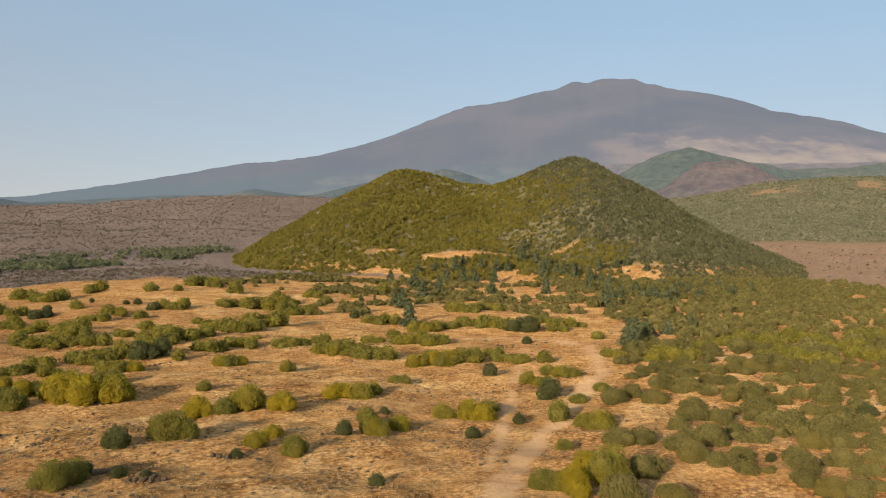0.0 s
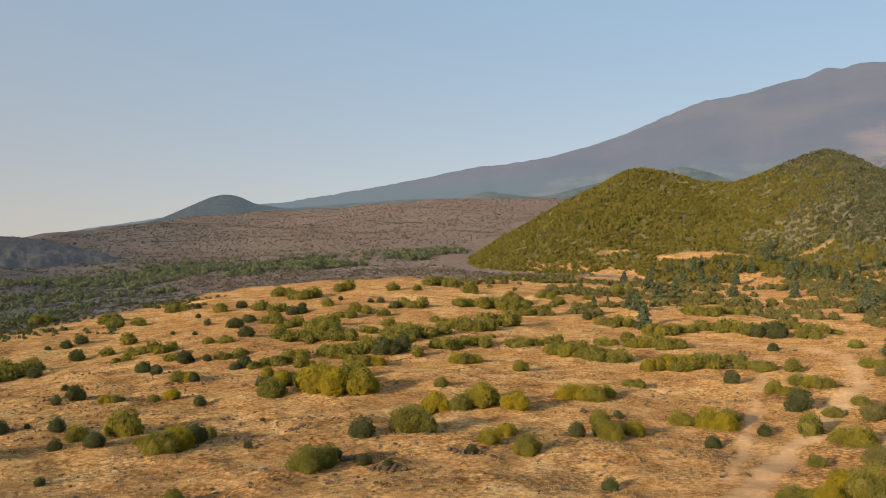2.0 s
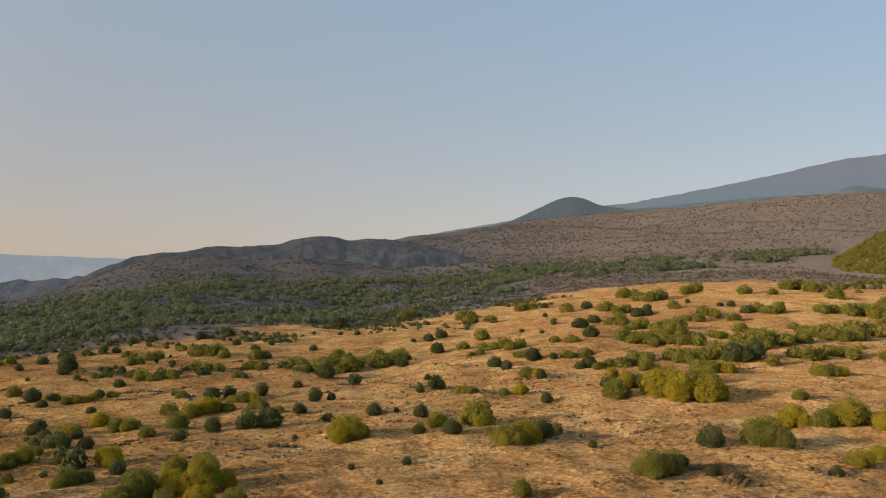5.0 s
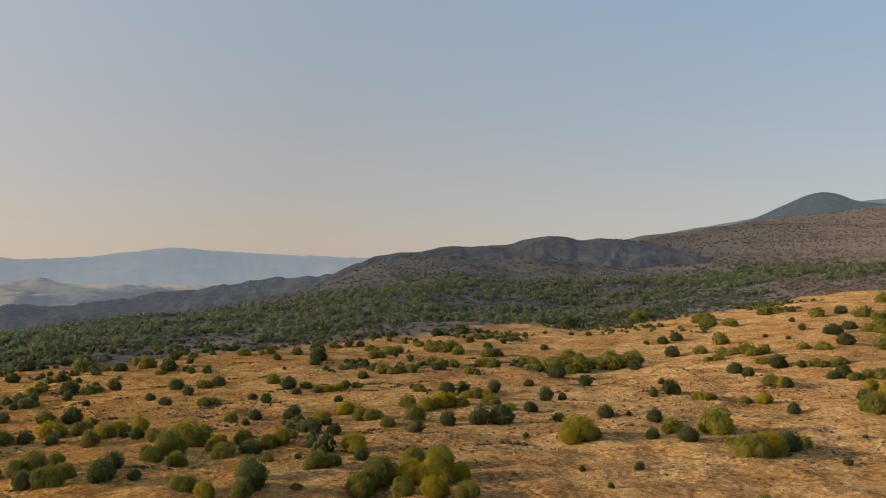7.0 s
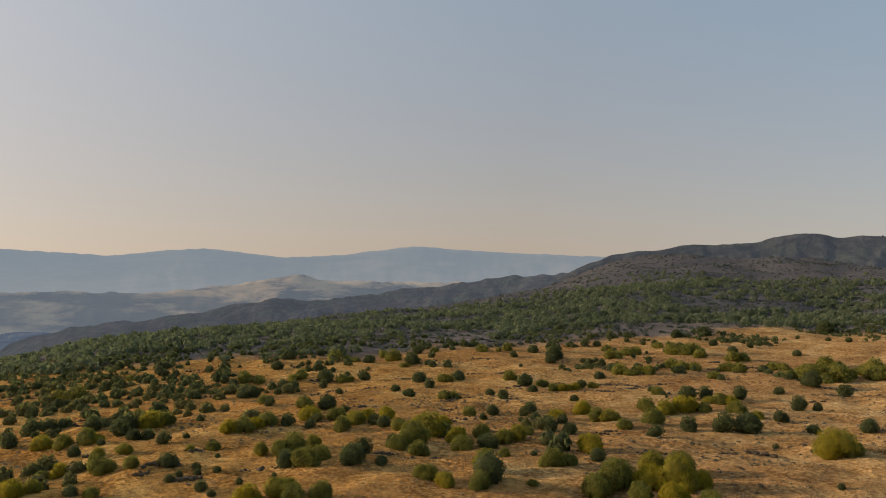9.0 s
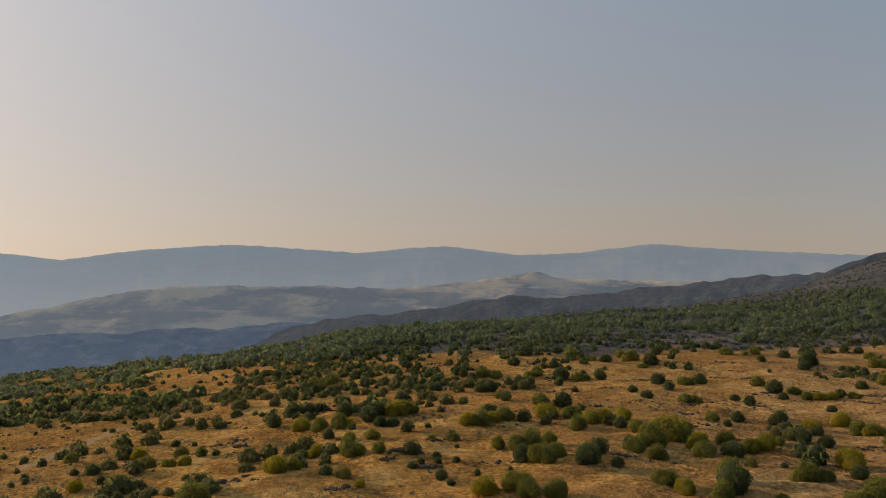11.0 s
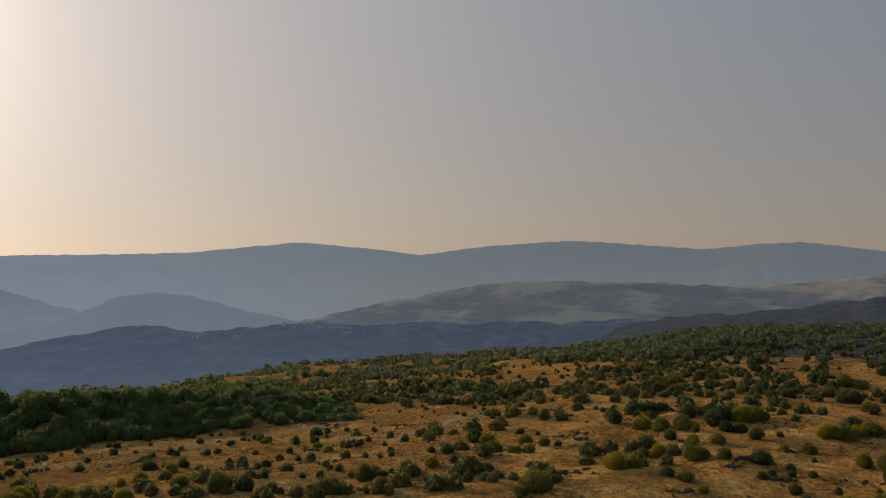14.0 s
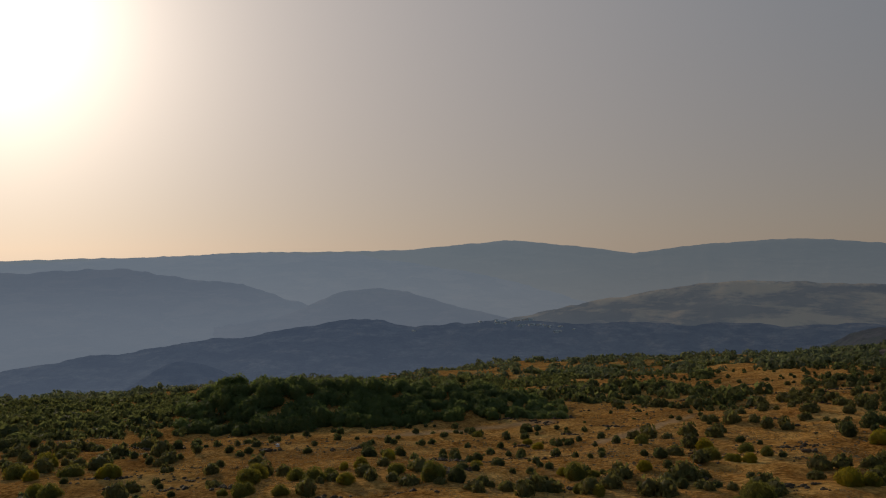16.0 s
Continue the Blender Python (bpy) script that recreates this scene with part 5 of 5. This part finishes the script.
def mound_thicket():
    """The long green mound beyond the grass."""
    rng = np.random.default_rng(45)
    n = 560
    s = rng.uniform(0, 1, n)
    az = np.radians(-140.6 + 25.6 * s)
    r = 186 + 14 * smooth(1 - s / 0.27) + (16 - 4 * s) * rng.uniform(-1.1, 1.1, n)
    w = (2.3 + 1.7 * np.exp(-((s - 0.28) / 0.4) ** 2)) * rng.uniform(0.7, 1.3, n)
    spread_plants("mound_thicket", "long dense dark green thicket on a low mound", "thicket", DENSE, r * np.sin(az), r * np.cos(az), 1.15 * w, THICKET, 46, 0.9)


def grass_and_stones():
    rng = np.random.default_rng(51)
    blades = []
    for k in range(6):
        g = np.random.default_rng(500 + k)
        p = np.stack([g.normal(0, 0.8, 4), g.normal(0, 0.8, 4), np.full(4, 0.22)], 1)
        blades.append(leaf_sprays(g, p, g.normal(0, 1, (4, 3)) * [1, 1, 0.35], 0.4, 1.7))
    near, far = sector(rng, 44000, -155, 32, 80, 150), sector(rng, 6000, -155, 32, 165, 250)
    x, y, az, r = (np.concatenate(q) for q in zip(near, far))
    w = rng.uniform(0.16, 0.38, len(x)) * np.where(r > 165, 1.7, 1.0)
    patchy = fbm(x, y, 10, 3, 71.0) + 0.5 * rng.random(len(x))
    ok = (patchy > 0.16) & (track_share(x, y) < 0.3) & (lava_share(x, y) < 0.4)
    spread_plants("grass_tufts", "dry straw-coloured grass tufts", "grass", blades, x[ok], y[ok], w[ok], STRAW, 52)
    x, y, az, r = sector(rng, 24000, -155, 32, 82, 230)
    w = rng.uniform(0.22, 0.75, len(x))
    ok = (fbm(x, y, 18, 3, 75.0) + 0.4 * rng.random(len(x)) > 0.30) & (track_share(x, y) < 0.3) & clear_of(x, y, w, TAKEN)
    spread_plants("cushion_scrub", "low grey-brown dry cushion scrub in the grass", "scrub", SMALL, x[ok], y[ok], w[ok], CUSHION, 53, 0.75)
    x, y, az, r = sector(rng, 17000, -155, 32, 82, 260)
    w = rng.uniform(0.25, 0.62, len(x)) ** 1.2
    ok = fbm(x, y, 16, 3, 73.0) > 0.5
    bv, bf = low_ball()
    lumps = []
    for k in range(4):
        g = np.random.default_rng(520 + k)
        lumps.append((bv * [0.55, 0.45, 0.35] * (1 + 0.18 * g.normal(0, 1, (len(bv), 1))), np.concatenate([bf, bf[:, 2:]], 1)))
    spread_plants("lava_stones", "grey weathered lava stones among dry grass", "stones", lumps, x[ok], y[ok], w[ok], STONE, 54, 1.0, 0.0)
    cx, cy, caz, cr = sector(rng, 420, -155, 28, 80, 235)
    keep = rng.random(420) < np.where(caz < -40, 0.55, 0.16) + 0.35 * smooth((-85 - caz) / 12)
    cx, cy, cr = cx[keep], cy[keep], cr[keep]
    which = rng.integers(0, len(cx), 3600)
    along, across = rng.normal(0, 1, 3600) * rng.uniform(0.8, 2.6, len(cx))[which], rng.normal(0, 0.55, 3600)
    tilt = rng.uniform(-0.5, 0.5, len(cx))[which]
    ux, uy = cy[which] / cr[which], -cx[which] / cr[which]
    x = cx[which] + ux * along + (tilt * along + across) * uy * -1
    y = cy[which] + uy * along + (tilt * along + across) * ux
    w = rng.uniform(0.2, 0.75, 3600) * np.exp(-np.abs(along) / 6)
    spread_plants("lava_rocks", "dark brown lava rocks in low ledges across dry grass", "rocks", lumps, x, y, 1.5 * w, DARK_STONE, 55, 1.1, 0.05)


farther_bushes()
hill_cover()
right_thicket()
cone_foot()
lava_woods()
rim_scrub()
grass_shrubs()
lava_scrub()
plain_scrub()
mound_thicket()
grass_and_stones()


def pale_sheet():
    """A crumpled pale sheet at the thicket's foot."""
    rng = np.random.default_rng(61)
    u, v = np.meshgrid(np.linspace(-0.9, 0.9, 12), np.linspace(-0.3, 0.3, 6), indexing="ij")
    z = 0.08 + 0.25 * np.abs(u) ** 1.3 * (0.6 + 0.4 * np.sign(u)) + rng.normal(0, 0.05, u.shape)
    turn = math.radians(SHEET[2])
    x, y = u * math.cos(turn) - v * math.sin(turn), u * math.sin(turn) + v * math.cos(turn)
    top = np.stack([x.ravel(), y.ravel(), z.ravel()], 1)
    faces = grid_faces(12, 6)
    me = mesh_from("crumpled_sheet", np.concatenate([top, top * [1, 1, 0]]), np.concatenate([faces, faces[:, ::-1] + 72]), PLASTER)
    ob = new("crumpled_sheet", me)
    ob.location = SHEET[0], SHEET[1], float(land(np.array([SHEET[0]]), np.array([SHEET[1]]))[0]) + 0.02
    tagged(ob, "crumpled pale plastic sheet on dry grass", "sheet")


pale_sheet()


# Outcrops of dark lava: metres east and ahead, length.
OUTCROPS = [(-103, 2, 3.2), (-97, 4, 2.4), (-89, 59, 2.8), (-87, 69, 2.2), (-158, -3, 3.2), (-36, 89, 2.4), (-31, 87, 2.8), (-24, 98, 2.2), (-106, 128, 3.2), (-92, 98, 2.4), (-42, 94, 2.8), (-101, 0, 2.2), (-97, 5, 3.2), (-90, -5, 2.4), (-121, -21, 2.8), (-116, -6, 2.2), (-98, -97, 3.2), (-125, -66, 2.4), (-98, -29, 2.8), (-138, -63, 2.2), (-24, 98, 3.2), (-31, 88, 2.4), (-14, 111, 2.8), (9, 162, 2.2), (-85, 72, 3.2), (-135, 49, 2.4), (-108, 125, 2.8)]


def make_rock(seed):
    """One angular lump of lava about a metre wide."""
    rng = np.random.default_rng(seed)
    bv, bf = low_ball()
    v = bv * [0.55, 0.42, 0.34] * (1 + 0.2 * rng.normal(0, 1, (len(bv), 1)))
    return mesh_from("rock", v, bf, DARK_STONE, True)


def rock_outcrops():
    """Low broken ledges, each heap of rocks lying along the contour."""
    rocks = [make_rock(600 + k) for k in range(6)]
    rng = random.Random(63)
    for cx, cy, size in OUTCROPS:
        thing = new("rock_outcrop")
        r = math.hypot(cx, cy)
        z = float(land(np.array([cx]), np.array([cy]))[0])
        thing.location = cx, cy, z
        for k in range(13):
            d, e = rng.gauss(0, 0.3) * size, rng.gauss(0, 0.13) * size
            x, y = cy / r * d + cx / r * e, -cx / r * d + cy / r * e
            w = size * rng.uniform(0.14, 0.34)
            h = float(land(np.array([cx + x]), np.array([cy + y]))[0]) - z
            rock = part("rock", rocks[k % 6], thing)
            rock.matrix_basis = pose(x, y, h + 0.08 * w, rng.uniform(-15, 15), rng.uniform(-15, 15), rng.uniform(0, 360)) @ Matrix.Diagonal((w, w, w, 1))
        tagged(thing, "low broken outcrop of dark lava rock in dry grass", "rock", "lava outcrops on the plateau")


rock_outcrops()


# ---- the village across the valley ----
def make_house():
    """A plain house ten metres long: walls under a gabled tile roof."""
    thing = new("house")
    bm = bmesh.new()
    bmesh.ops.create_cube(bm, size=1, matrix=Matrix.Translation((0, 0, 2.4)) @ Matrix.Diagonal((10, 7, 6.4, 1)))
    me = bpy.data.meshes.new("wall")
    bm.to_mesh(me)
    bm.free()
    me.materials.append(PLASTER)
    part("wall", me, thing)
    v = [(-5.4, -3.9, 5.5), (5.4, -3.9, 5.5), (5.4, 3.9, 5.5), (-5.4, 3.9, 5.5), (-5.4, 0, 7.6), (5.4, 0, 7.6)]
    me = bpy.data.meshes.new("roof")
    me.from_pydata(v, [], [(0, 1, 5, 4), (2, 3, 4, 5), (0, 4, 3), (1, 2, 5), (0, 3, 2, 1)])
    me.materials.append(ROOF)
    part("roof", me, thing)
    return tagged(thing, "small pale plastered house with a tiled roof", "house", "houses of the far village")


def build_village():
    rng = random.Random(77)
    az, u, spots = DARK_SLOPE
    first = make_house()
    for k in range(26):
        bearing = rng.gauss(-117.6, 1.5) if k else -125.2
        i = int(np.argmin(np.abs(az - bearing)))
        j = int(np.argmin(np.abs(u - (0.985 - 0.06 * rng.random() ** 2))))
        x, y, z = (float(c) for c in spots[i, j])
        m = pose(x, y, z - 1.2, 0, 0, rng.uniform(0, 180)) @ Matrix.Diagonal((rng.uniform(0.6, 1.3), rng.uniform(0.6, 0.9), rng.uniform(0.45, 0.6), 1))
        ob = first if k == 0 else copy_thing(first, Matrix.Identity(4))
        ob.matrix_basis = m


build_village()
